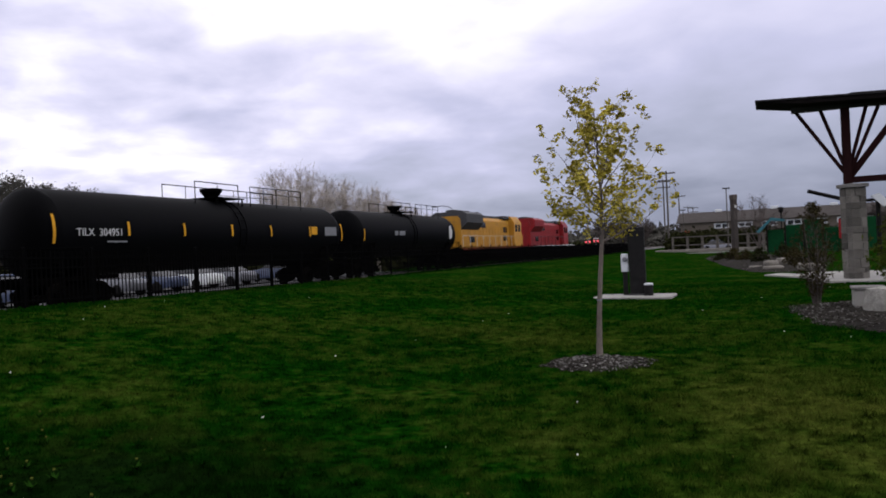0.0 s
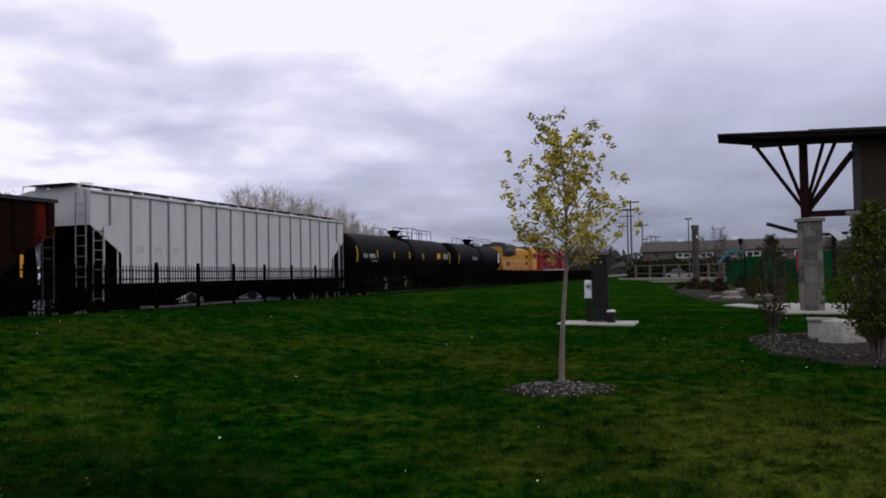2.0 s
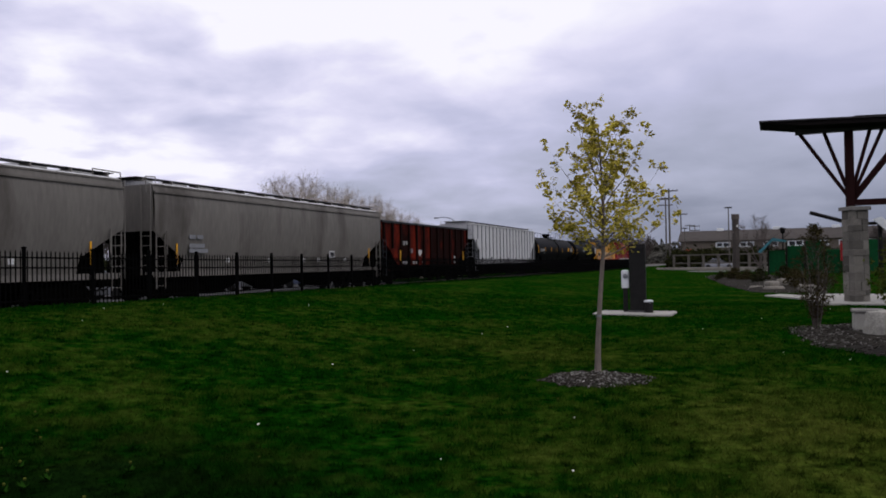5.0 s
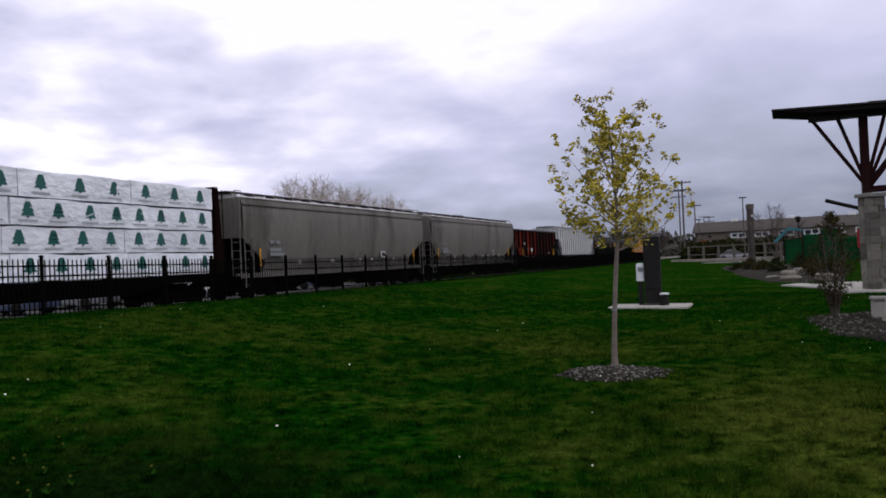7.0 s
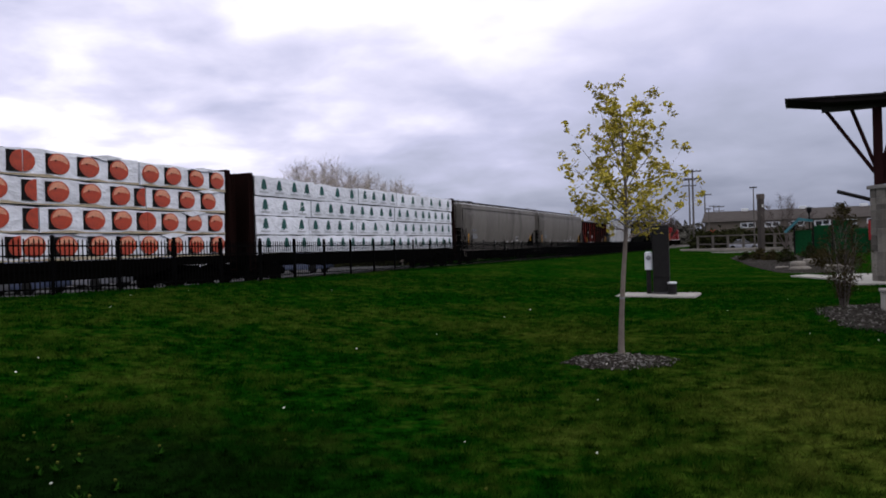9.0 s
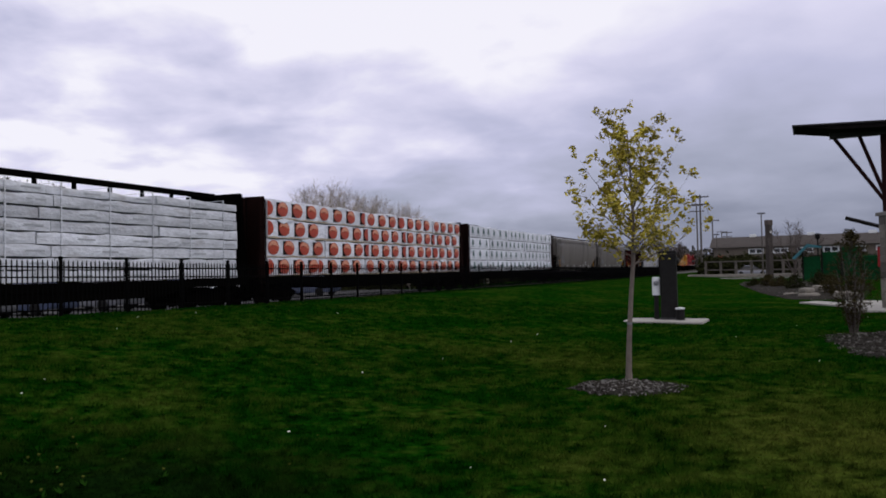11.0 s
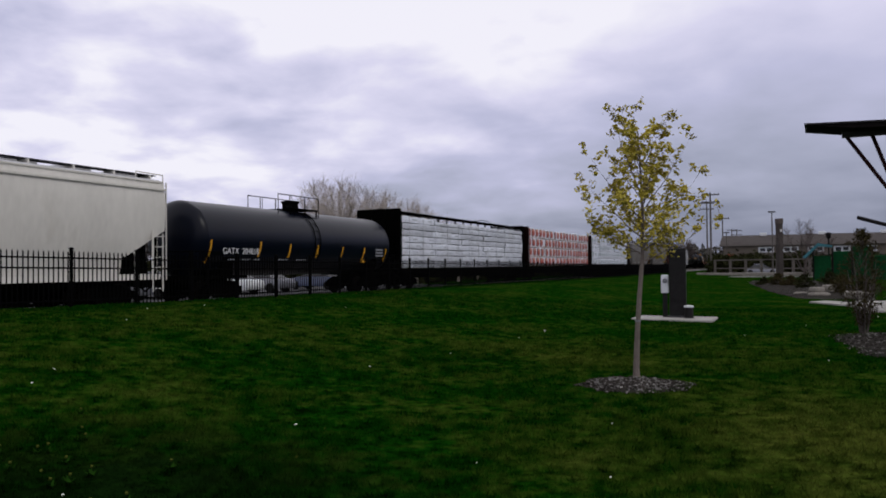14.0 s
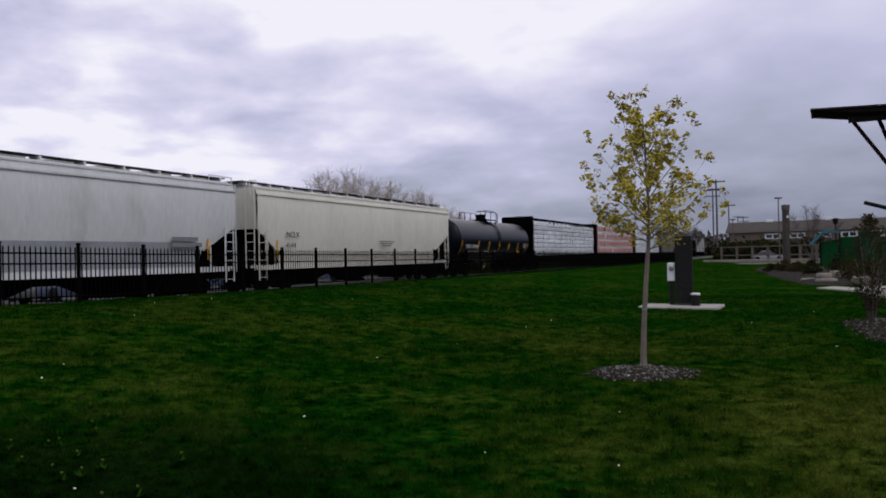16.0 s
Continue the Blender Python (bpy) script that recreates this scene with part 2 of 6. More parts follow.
TYRE = material("tyre_black", (0.012, 0.012, 0.012), 0.9, vary=0.2, spec=0.1)
STONE_ROUGH = material("rough_pale_stone", (0.27, 0.26, 0.235), 0.9, vary=0.4, scale=5, fine=22, bump=0.8, spec=0.1)
MARK_GREY = material("print_grey", (0.35, 0.37, 0.40), 0.6, vary=0.2)
BROWN_STEEL = material("brown_steel", (0.009, 0.0035, 0.003), 0.9, vary=0.4, spec=0.03)
BARK = material("bark_grey", (0.135, 0.11, 0.095), 0.9, vary=0.35, scale=8, fine=50, bump=0.6, stretch=(1, 1, 0.3))
BARK_PALE = material("bark_pale", (0.36, 0.32, 0.285), 0.9, vary=0.3, scale=0.8, fine=5, bump=0.2, spec=0.05)
FAR_TREES = material("far_trees", (0.075, 0.072, 0.062), 0.95, vary=0.4, scale=0.2, fine=2, bump=0, spec=0.0)
BARK_DARK = material("bark_dark", (0.07, 0.055, 0.05), 0.9, vary=0.3, scale=0.8, fine=5, bump=0.2)
LEAF = material("spring_leaf", (0.40, 0.335, 0.05), 0.7, vary=0.45, scale=2.5, fine=20, bump=0, spec=0.1)
LEAF_GREEN = material("cedar_leaf", (0.052, 0.064, 0.012), 0.9, vary=0.6, scale=3, fine=20, bump=0, spec=0.0)
LEAF_DULL = material("dull_leaf", (0.022, 0.024, 0.010), 0.9, vary=0.6, scale=3, fine=20, bump=0, spec=0.0)
LEAF_BROWN = material("brown_leaf", (0.036, 0.030, 0.013), 0.9, vary=0.6, scale=3, fine=20, bump=0, spec=0.0)
MULCH = material("mulch", (0.026, 0.0235, 0.020), 0.95, vary=0.8, scale=9, fine=60, bump=1.0, spec=0.03)
CHIP = material("wood_chip", (0.032, 0.028, 0.024), 0.95, vary=0.6, scale=9, fine=60, bump=0.3, spec=0.03)
CONCRETE = material("concrete", (0.30, 0.29, 0.27), 0.85, vary=0.15, scale=2, fine=40, bump=0.2, dirt=(0.21, 0.20, 0.185), dirt_at=0.6, spec=0.1)
STONE = material("limestone", (0.125, 0.116, 0.104), 0.9, vary=0.35, scale=2.5, fine=25, bump=0.5, random_tone=0.45, spec=0.1)
STONE_CAP = material("stone_cap", (0.17, 0.163, 0.155), 0.85, vary=0.25, scale=3, fine=30, bump=0.3, spec=0.1)
ROOF_METAL = material("roof_metal", (0.02, 0.018, 0.019), 0.6, vary=0.2, spec=0.2)
SOFFIT = material("soffit_dark", (0.010, 0.008, 0.008), 0.9, vary=0.2, spec=0.05)
TIMBER_RED = material("red_brown_timber", (0.019, 0.007, 0.007), 0.85, vary=0.4, stretch=(1, 1, 0.2), spec=0.05)
BEAM_GREY = material("grey_beam", (0.05, 0.046, 0.047), 0.8, vary=0.25, stretch=(0.2, 1, 1), spec=0.1)
SIDING = material("brown_siding", (0.04, 0.030, 0.021), 0.85, vary=0.15, spec=0.1)
PED_DARK = material("kiosk_dark", (0.014, 0.0135, 0.0135), 0.7, vary=0.4, spec=0.1)
PED_WHITE = material("meter_white", (0.62, 0.64, 0.66), 0.5, vary=0.08)
ASPHALT = material("pale_asphalt", (0.08, 0.08, 0.084), 0.9, vary=0.4, scale=0.4, fine=6, spec=0.05)
POLE_WOOD = material("weathered_pole", (0.075, 0.066, 0.06), 0.9, vary=0.3, stretch=(1, 1, 0.1))
ROCK = material("boulder", (0.19, 0.175, 0.155), 0.9, vary=0.35, scale=2, fine=18, bump=0.7, spec=0.1)
PLAY_GREEN = material("play_green", (0.004, 0.050, 0.016), 0.6, vary=0.3, spec=0.05)
PLAY_TEAL = material("play_teal", (0.02, 0.13, 0.16), 0.5, vary=0.2)
BLDG_TAN = material("tan_brick", (0.13, 0.11, 0.092), 0.9, vary=0.15, scale=1, fine=8, spec=0.05)
BLDG_DARK = material("dark_panel", (0.045, 0.04, 0.04), 0.8, vary=0.2)
ROOF_BROWN = material("brown_shingle", (0.052, 0.045, 0.042), 0.9, vary=0.25, scale=1, fine=9, spec=0.1)
POST_PALE = material("pale_post", (0.10, 0.09, 0.08), 0.85, vary=0.2, spec=0.1)
FLOWER_WHITE = material("flower_white", (0.75, 0.75, 0.68), 0.7, vary=0.1, bump=0)
FLOWER_YELLOW = material("flower_yellow", (0.05, 0.06, 0.012), 0.9, vary=0.2, bump=0, spec=0.0)
TUFT = material("weed_leaf", (0.010, 0.034, 0.004), 0.9, vary=0.4, bump=0, spec=0.0)


def glow(name, colour, strength):
    m = bpy.data.materials.new(name)
    m.use_nodes = True
    b = m.node_tree.nodes["Principled BSDF"]
    b.inputs["Base Color"].default_value = (*colour, 1)
    b.inputs["Emission Color"].default_value = (*colour, 1)
    b.inputs["Emission Strength"].default_value = strength
    return m


RED_LIGHT = glow("red_lamp", (0.9, 0.10, 0.12), 0.7)


# ---- mesh tools ----
class Shape:
    """Collects vertices and faces of one mesh."""

    def __init__(self):
        self.v, self.f = [], []

    def add(self, verts, faces):
        o = len(self.v)
        self.v += [tuple(p) for p in verts]
        self.f += [tuple(i + o for i in q) for q in faces]
        return self

    def box(self, x0, y0, z0, x1, y1, z1, m=None):
        p = [(x, y, z) for z in (z0, z1) for x, y in ((x0, y0), (x1, y0), (x1, y1), (x0, y1))]
        if m is not None:
            p = [m @ Vector(q) for q in p]
        return self.add(p, [(3, 2, 1, 0), (4, 5, 6, 7), (0, 1, 5, 4), (1, 2, 6, 5), (2, 3, 7, 6), (3, 0, 4, 7)])

    def slab(self, x0, y0, z0, x1, y1, z1, c=0.02):
        """A box with chamfered upright edges and top."""
        ring = lambda k: [(x0 + c, y0 + k), (x1 - c, y0 + k), (x1 - k, y0 + c), (x1 - k, y1 - c), (x1 - c, y1 - k), (x0 + c, y1 - k), (x0 + k, y1 - c), (x0 + k, y0 + c)]
        lo = [(x, y, z0) for x, y in ring(0)]
        mi = [(x, y, z1 - c) for x, y in ring(0)]
        hi = [(min(max(x, x0 + c), x1 - c), min(max(y, y0 + c), y1 - c), z1) for x, y in ring(c * 0.6)]
        f = [tuple(range(7, -1, -1)), tuple(range(16, 24))]
        for b in (0, 8):
            f += [(b + i, b + (i + 1) % 8, b + 8 + (i + 1) % 8, b + 8 + i) for i in range(8)]
        return self.add(lo + mi + hi, f)

    def tube(self, p0, p1, r0, r1=None, n=8, caps=True):
        p0, p1 = Vector(p0), Vector(p1)
        r1 = r0 if r1 is None else r1
        d = (p1 - p0).normalized()
        a = d.orthogonal().normalized()
        b = d.cross(a)
        ring = lambda p, r: [p + (a * math.cos(2 * math.pi * i / n) + b * math.sin(2 * math.pi * i / n)) * r for i in range(n)]
        f = [(i, (i + 1) % n, n + (i + 1) % n, n + i) for i in range(n)]
        if caps:
            f += [tuple(range(n - 1, -1, -1)), tuple(range(n, 2 * n))]
        return self.add(ring(p0, r0) + ring(p1, r1), f)

    def pipe(self, pts, r, n=6):
        for a, b in zip(pts, pts[1:]):
            self.tube(a, b, r, r, n)
        return self

    def lathe(self, prof, n=24, axis="z", centre=(0, 0, 0)):
        """prof: (distance from the axis, place along it)."""
        cx, cy, cz = centre
        vs = []
        for r, h in prof:
            for i in range(n):
                c, s = r * math.cos(2 * math.pi * i / n), r * math.sin(2 * math.pi * i / n)
                vs.append((cx + c, cy + s, cz + h) if axis == "z" else (cx + h, cy + c, cz + s) if axis == "x" else (cx + s, cy + h, cz + c))
        f = [(k * n + i, k * n + (i + 1) % n, (k + 1) * n + (i + 1) % n, (k + 1) * n + i) for k in range(len(prof) - 1) for i in range(n)]
        f += [tuple(range(n - 1, -1, -1)), tuple(range((len(prof) - 1) * n, len(prof) * n))]
        return self.add(vs, f)

    def prism(self, pts, a, b, axis="y"):
        """A flat outline carried from a to b along an axis. pts: (x, z) for y, (x, y) for z, (y, z) for x."""
        put = {"y": lambda p, h: (p[0], h, p[1]), "z": lambda p, h: (p[0], p[1], h), "x": lambda p, h: (h, p[0], p[1])}[axis]
        n = len(pts)
        return self.add([put(p, a) for p in pts] + [put(p, b) for p in pts],
                        [tuple(range(n)), tuple(range(2 * n - 1, n - 1, -1))] + [(i, n + i, n + (i + 1) % n, (i + 1) % n) for i in range(n)])

    def mesh(self, name, mat, smooth=35):
        me = bpy.data.meshes.new(name)
        me.from_pydata(self.v, [], self.f)
        bm = bmesh.new()
        bm.from_mesh(me)
        if len(bm.faces) < 20000:
            bmesh.ops.recalc_face_normals(bm, faces=bm.faces)
        bm.to_mesh(me)
        bm.free()
        me.materials.append(mat)
        if smooth:
            me.polygons.foreach_set("use_smooth", [True] * len(me.polygons))
            me.set_sharp_from_angle(angle=radians(smooth))
        me.update()
        return me


def part(name, shape, mat, parent=None, label="", at=None, smooth=35):
    """Links a Shape (or a ready mesh) as one object, under parent."""
    me = shape if isinstance(shape, bpy.types.Mesh) else shape.mesh(name, mat, smooth)
    ob = new(name, me)
    ob.parent = parent
    if at is not None:
        ob.matrix_basis = at
    if label:
        ob["label"] = label
    return ob


def thing(name, at, label, category, group="", kind=""):
    ob = new(name)
    ob.empty_display_size = 0.3
    ob.matrix_basis = at
    return tagged(ob, label, category, group, kind)


def letters(name, text, size, mat, parent, at, label=""):
    """Writing as a thin mesh, in the built-in font."""
    c = bpy.data.curves.new(name, "FONT")
    c.body, c.size, c.extrude = text, size, 0.004
    tmp = new(name, c)
    me = bpy.data.meshes.new_from_object(tmp.evaluated_get(bpy.context.evaluated_depsgraph_get()))
    bpy.data.objects.remove(tmp)
    bpy.data.curves.remove(c)
    me.materials.clear()
    me.materials.append(mat)
    return part(name, me, mat, parent, label, at)


# ---- ground, track, fence ----
PSI = -21.3  # the heading of the track
U = Vector((-math.sin(radians(PSI)), math.cos(radians(PSI)), 0))  # along the track, the way the train goes
N = Vector((-U.y, U.x, 0))  # across it, away from the lawn
RAIL_Z, TRACK_Q, FENCE_Q = 0.2, 21.55, 14.13
HEAD = 90 + PSI


def spot(s, q, z=0.0):
    return U * s + N * q + Vector((0, 0, z))


def ease(a, b, x):
    x = min(max((x - a) / (b - a), 0.0), 1.0)
    return x * x * (3 - 2 * x)


def berm(s):
    """Height of the lawn's edge at the fence."""
    return float(np.interp(s, (-60, 5, 10, 16, 25, 37, 65, 110, 220), (0.9, 0.86, 0.80, 0.72, 0.66, 0.60, 0.42, 0.27, 0.05)))


def lawn(x, y):
    p = Vector((x, y, 0))
    s, q = p.dot(U), p.dot(N)
    z = berm(s) * ease(2.5, 13.6, q) if q < 15 else berm(s) + (-0.35 - berm(s)) * ease(14.7, 16.6, q)
    if q < 14.9 and -40 < s < 130 and q > -40:
        z += 0.035 * noise.noise(Vector((x * 0.35, y * 0.35, 0))) * ease(0, 6, 40 + q)
        z += 0.014 * noise.noise(Vector((x * 1.6, y * 1.6, 3)))
    return z


def axis(*runs):
    out = []
    for a, b, step in runs:
        out += list(np.arange(a, b, step))
    return out + [runs[-1][1]]


def build_ground():
    ss = axis((-2500, -300, 400), (-300, -40, 20), (-40, 60, 0.7), (60, 140, 2), (140, 400, 20), (400, 3000, 400))
    qs = axis((-2500, -300, 400), (-300, -60, 20), (-60, -20, 2), (-20, 17, 0.5), (17, 40, 2), (40, 300, 20), (300, 3000, 400))
    g = Shape()
    for s in ss:
        for q in qs:
            p = spot(s, q)
            g.v.append((p.x, p.y, lawn(p.x, p.y)))
    k = len(qs)
    g.f = [(i * k + j, (i + 1) * k + j, (i + 1) * k + j + 1, i * k + j + 1) for i in range(len(ss) - 1) for j in range(k - 1)]
    ob = part("ground", g, GRASS, smooth=80)
    tagged(ob, "dark green spring lawn with worn and darker patches", "lawn", kind="structure")


build_ground()


def build_blades():
    rng = np.random.default_rng(4)
    n = 150000
    r = 2.6 + 26 * rng.random(n) ** 1.5
    a = rng.uniform(-34, 44, n)
    x, y = r * np.sin(np.radians(-a)), r * np.cos(np.radians(a))
    edge_s, edge_q = rng.uniform(4, 120, 16000), rng.uniform(FENCE_Q - 1.2, FENCE_Q + 0.4, 16000)
    ex = U.x * edge_s + N.x * edge_q
    ey = U.y * edge_s + N.y * edge_q
    # the same sward goes on round and behind the eye
    rr, ra = 0.4 + 14 * np.sqrt(rng.random(60000)), rng.uniform(0, 2 * math.pi, 60000)
    x, y = np.concatenate([x, ex, rr * np.cos(ra)]), np.concatenate([y, ey, rr * np.sin(ra)])
    z = np.array([lawn(p, q) for p, q in zip(x, y)])
    keep = (x * N.x + y * N.y) < FENCE_Q + 0.5
    x, y, z = x[keep], y[keep], z[keep]
    n = len(x)
    # blades stand in clumps of uneven height
    clump = np.array([noise.noise(Vector((p * 0.9, q * 0.9, 7))) for p, q in zip(x, y)])
    h = (0.034 + 0.05 * clump + 0.02 * rng.random(n)).clip(0.012, 0.10)
    t = rng.uniform(0, 2 * math.pi, n)
    w = 0.004 + 0.0007 * np.hypot(x, y)
    lx, ly = rng.normal(0, 0.7, n) * h, rng.normal(0, 0.7, n) * h
    v = np.empty((n, 3, 3))
    v[:, 0] = np.stack([x - w * np.cos(t), y - w * np.sin(t), z - 0.01], 1)
    v[:, 1] = np.stack([x + w * np.cos(t), y + w * np.sin(t), z - 0.01], 1)
    v[:, 2] = np.stack([x + lx, y + ly, z + h], 1)
    me = bpy.data.meshes.new("grass")
    me.from_pydata(v.reshape(-1, 3).tolist(), [], np.arange(3 * n).reshape(-1, 3).tolist())
    me.materials.append(BLADE)
    tagged(new("grass", me), "short uneven green grass blades of a lawn", "grass", kind="stuff")


build_blades()


def build_track():
    bed = Shape()
    q0 = TRACK_Q
    prof = [(q0 - 3.2, -0.36), (q0 - 1.7, RAIL_Z - 0.2), (q0 + 1.7, RAIL_Z - 0.2), (q0 + 3.2, -0.36)]
    v = []
    for s in range(-300, 701, 20):
        v += [spot(s, q, z) for q, z in prof]
    f = [(i * 4 + j, i * 4 + j + 1, i * 4 + j + 5, i * 4 + j + 4) for i in range(50) for j in range(3)]
    bed.add(v, f)
    tagged(part("track_bed", bed, BALLAST), "grey crushed stone ballast under the rails", "track bed", kind="structure")
    for side in (-1, 1):
        rail = Shape()
        q = TRACK_Q + side * 0.75
        pr = [(q - 0.07, RAIL_Z - 0.17), (q - 0.02, RAIL_Z - 0.14), (q - 0.02, RAIL_Z - 0.04), (q - 0.036, RAIL_Z - 0.03), (q - 0.036, RAIL_Z),
              (q + 0.036, RAIL_Z), (q + 0.036, RAIL_Z - 0.03), (q + 0.02, RAIL_Z - 0.04), (q + 0.02, RAIL_Z - 0.14), (q + 0.07, RAIL_Z - 0.17)]
        rail.add([spot(-300, a, b) for a, b in pr] + [spot(700, a, b) for a, b in pr], [(i, i + 1, 11 + i, 10 + i) for i in range(9)])
        tagged(part("rail", rail, STEEL_RAIL), "worn steel running rail", "rail", kind="structure")
    ties = Shape()
    for k in range(360):
        m = Matrix.Translation(spot(-60 + k * 0.55, TRACK_Q, RAIL_Z - 0.25)) @ pose(0, 0, 0, 0, 0, HEAD)
        ties.box(-0.11, -1.3, 0, 0.11, 1.3, 0.085, m)
    tagged(part("track_ties", ties, BARK_DARK), "dark timber cross ties under the rails", "ties", kind="stuff")


build_track()


def build_fence():
    fence = thing("iron_fence", pose(0, 0, 0), "black metal picket fence along the lawn's edge", "fence")
    post = Shape().slab(-0.032, -0.032, -0.15, 0.032, 0.032, 1.30, 0.006).box(-0.04, -0.04, 1.30, 0.04, 0.04, 1.325)
    post.add([(-0.04, -0.04, 1.325), (0.04, -0.04, 1.325), (0.04, 0.04, 1.325), (-0.04, 0.04, 1.325), (0, 0, 1.35)], [(0, 1, 4), (1, 2, 4), (2, 3, 4), (3, 0, 4)])
    post_me = post.mesh("post", FENCE_BLACK, 0)
    r = 0.0105
    picket = Shape().add([(a, b, c) for c in (0.06, 1.22) for a, b in ((-r, -r), (r, -r), (r, r), (-r, r))] + [(0, 0, 1.27)],
                         [(0, 1, 5, 4), (1, 2, 6, 5), (2, 3, 7, 6), (3, 0, 4, 7), (4, 5, 8), (5, 6, 8), (6, 7, 8), (7, 4, 8)])
    picket_me, rest = picket.mesh("picket", FENCE_BLACK, 0), Shape()
    step, count = 1.829, 15
    for k in range(-6, 56):
        s0 = 11.63 + step * k
        z0 = berm(s0) - 0.03
        part("post", post_me, FENCE_BLACK, fence, at=Matrix.Translation(spot(s0, FENCE_Q, z0)) @ pose(0, 0, 0, 0, 0, HEAD))
        z1 = berm(s0 + step) - 0.03
        for i in range(count):
            u = (i + 0.7) / (count + 0.4)
            m = Matrix.Translation(spot(s0 + step * u, FENCE_Q, z0 + (z1 - z0) * u)) @ pose(0, 0, 0, 0, 0, HEAD)
            if -2 <= k < 18:
                part("picket", picket_me, FENCE_BLACK, fence, at=m)
            else:
                rest.add([m @ Vector(p) for p in picket.v], picket.f)
        for h in (0.16, 0.87, 1.09):
            rail = Shape()
            a, b = spot(s0, FENCE_Q, z0 + h), spot(s0 + step, FENCE_Q, z1 + h)
            off, up = N * 0.017, Vector((0, 0, 0.034))
            rail.add([a - off, a + off, b + off, b - off, a - off + up, a + off + up, b + off + up, b - off + up],
                     [(0, 1, 2, 3), (4, 5, 6, 7), (0, 3, 7, 4), (1, 2, 6, 5), (0, 1, 5, 4), (3, 2, 6, 7)])
            part("rail", rail, FENCE_BLACK, fence, smooth=0)
    tagged(part("far_pickets", rest, FENCE_BLACK, fence, smooth=0), kind="stuff")
    return fence


build_fence()

# ---- the train ----
TRAIN = []  # (car, its place along the track at 8 s)


def car(name, centre, label, category, group="freight cars of the train"):
    ob = thing(name, Matrix.Translation(spot(centre, TRACK_Q, RAIL_Z)) @ pose(0, 0, 0, 0, 0, HEAD), label, category, group)
    TRAIN.append((ob, centre))
    return ob


WHEELS = []
_gear = {}


def truck(parent, x, r=0.45, axles=2, base=1.75):
    """A bogie: side frames, bolster, wheelsets that roll."""
    key = (axles, base)
    if key not in _gear:
        half = base * (axles - 1) / 2
        fr = Shape()
        for y in (-1.0, 1.0):
            fr.prism([(-half - 0.32, 0.42), (-half - 0.32, 0.62), (-0.5, 0.86), (0.5, 0.86), (half + 0.32, 0.62), (half + 0.32, 0.42), (half - 0.3, 0.40), (0.42, 0.22), (-0.42, 0.22), (-half + 0.3, 0.40)], y - 0.09, y + 0.09)
            for i in range(axles):
                fr.tube((-half + base * i, y * 1.09, 0.45), (-half + base * i, y * 1.2, 0.45), 0.1, 0.09, 10)
            for dx in (-0.14, 0.0, 0.14):
                fr.tube((dx, y * 1.1, 0.34), (dx, y * 1.1, 0.60), 0.055, 0.055, 8)
        fr.box(-0.2, -1.0, 0.5, 0.2, 1.0, 0.95)
        ws = Shape()
        for y in (-0.75, 0.75):
            o = 0.055 if y < 0 else -0.055
            ws.lathe([(0.1, y - o), (0.1, y - o * 0.5), (r - 0.1, y - o * 0.3), (r - 0.09, y - o), (r, y - o), (r, y + o), (r + 0.03, y + o * 1.1), (r - 0.1, y + o), (0.1, y + o)], 20, "y")
            for k in range(4):
                a = k * math.pi / 2
                ws.tube((0.24 * math.cos(a), y - o * 1.0, 0.24 * math.sin(a)), (0.24 * math.cos(a), y - o * 0.3, 0.24 * math.sin(a)), 0.04, 0.04, 6)
        ws.tube((0, -1.05, 0), (0, 1.05, 0), 0.085, 0.085, 10)
        _gear[key] = fr.mesh("truck_frame", UNDER), ws.mesh("wheelset", WHEEL)
    fr, ws = _gear[key]
    f = part("truck", fr, UNDER, parent, "dark cast steel bogie", pose(x, 0, 0))
    half = base * (axles - 1) / 2
    for i in range(axles):
        WHEELS.append((part("wheelset", ws, WHEEL, f, "worn steel wheelset", pose(-half + base * i, 0, r)), -half + base * i, r))
    return f


def coupler(parent, x, sign):
    c = Shape().box(x, -0.11, 0.72, x + sign * 0.75, 0.11, 0.98).box(x + sign * 0.5, -0.2, 0.70, x + sign * 0.78, 0.16, 1.0)
    c.pipe([(x, 0.3, 0.85), (x + sign * 0.4, 0.32, 0.55), (x + sign * 0.75, 0.3, 0.75)], 0.03)
    part("coupler", c, UNDER, parent)


def ladder(parent, x, y, z0, z1, width, mat, axis="x", n=None):
    lad = Shape()
    n = n or int((z1 - z0) / 0.36)
    if axis == "x":
        for dx in (0, width):
            lad.box(x + dx - 0.02, y - 0.015, z0, x + dx + 0.02, y + 0.015, z1)
        for i in range(n + 1):
            z = z0 + (z1 - z0) * (i + 0.3) / (n + 0.6)
            lad.box(x, y - 0.012, z - 0.012, x + width, y + 0.012, z + 0.012)
    else:
        for dy in (0, width):
            lad.box(x - 0.015, y + dy - 0.02, z0, x + 0.015, y + dy + 0.02, z1)
        for i in range(n + 1):
            z = z0 + (z1 - z0) * (i + 0.3) / (n + 0.6)
            lad.box(x - 0.012, y, z - 0.012, x + 0.012, y + width, z + 0.012)
    part("ladder", lad, mat, parent)


def face(x, y, z):
    """The pose of writing or a print on a car's side towards the lawn; text runs against the car's own x."""
    return pose(x, y, z, 90, 0, 0)


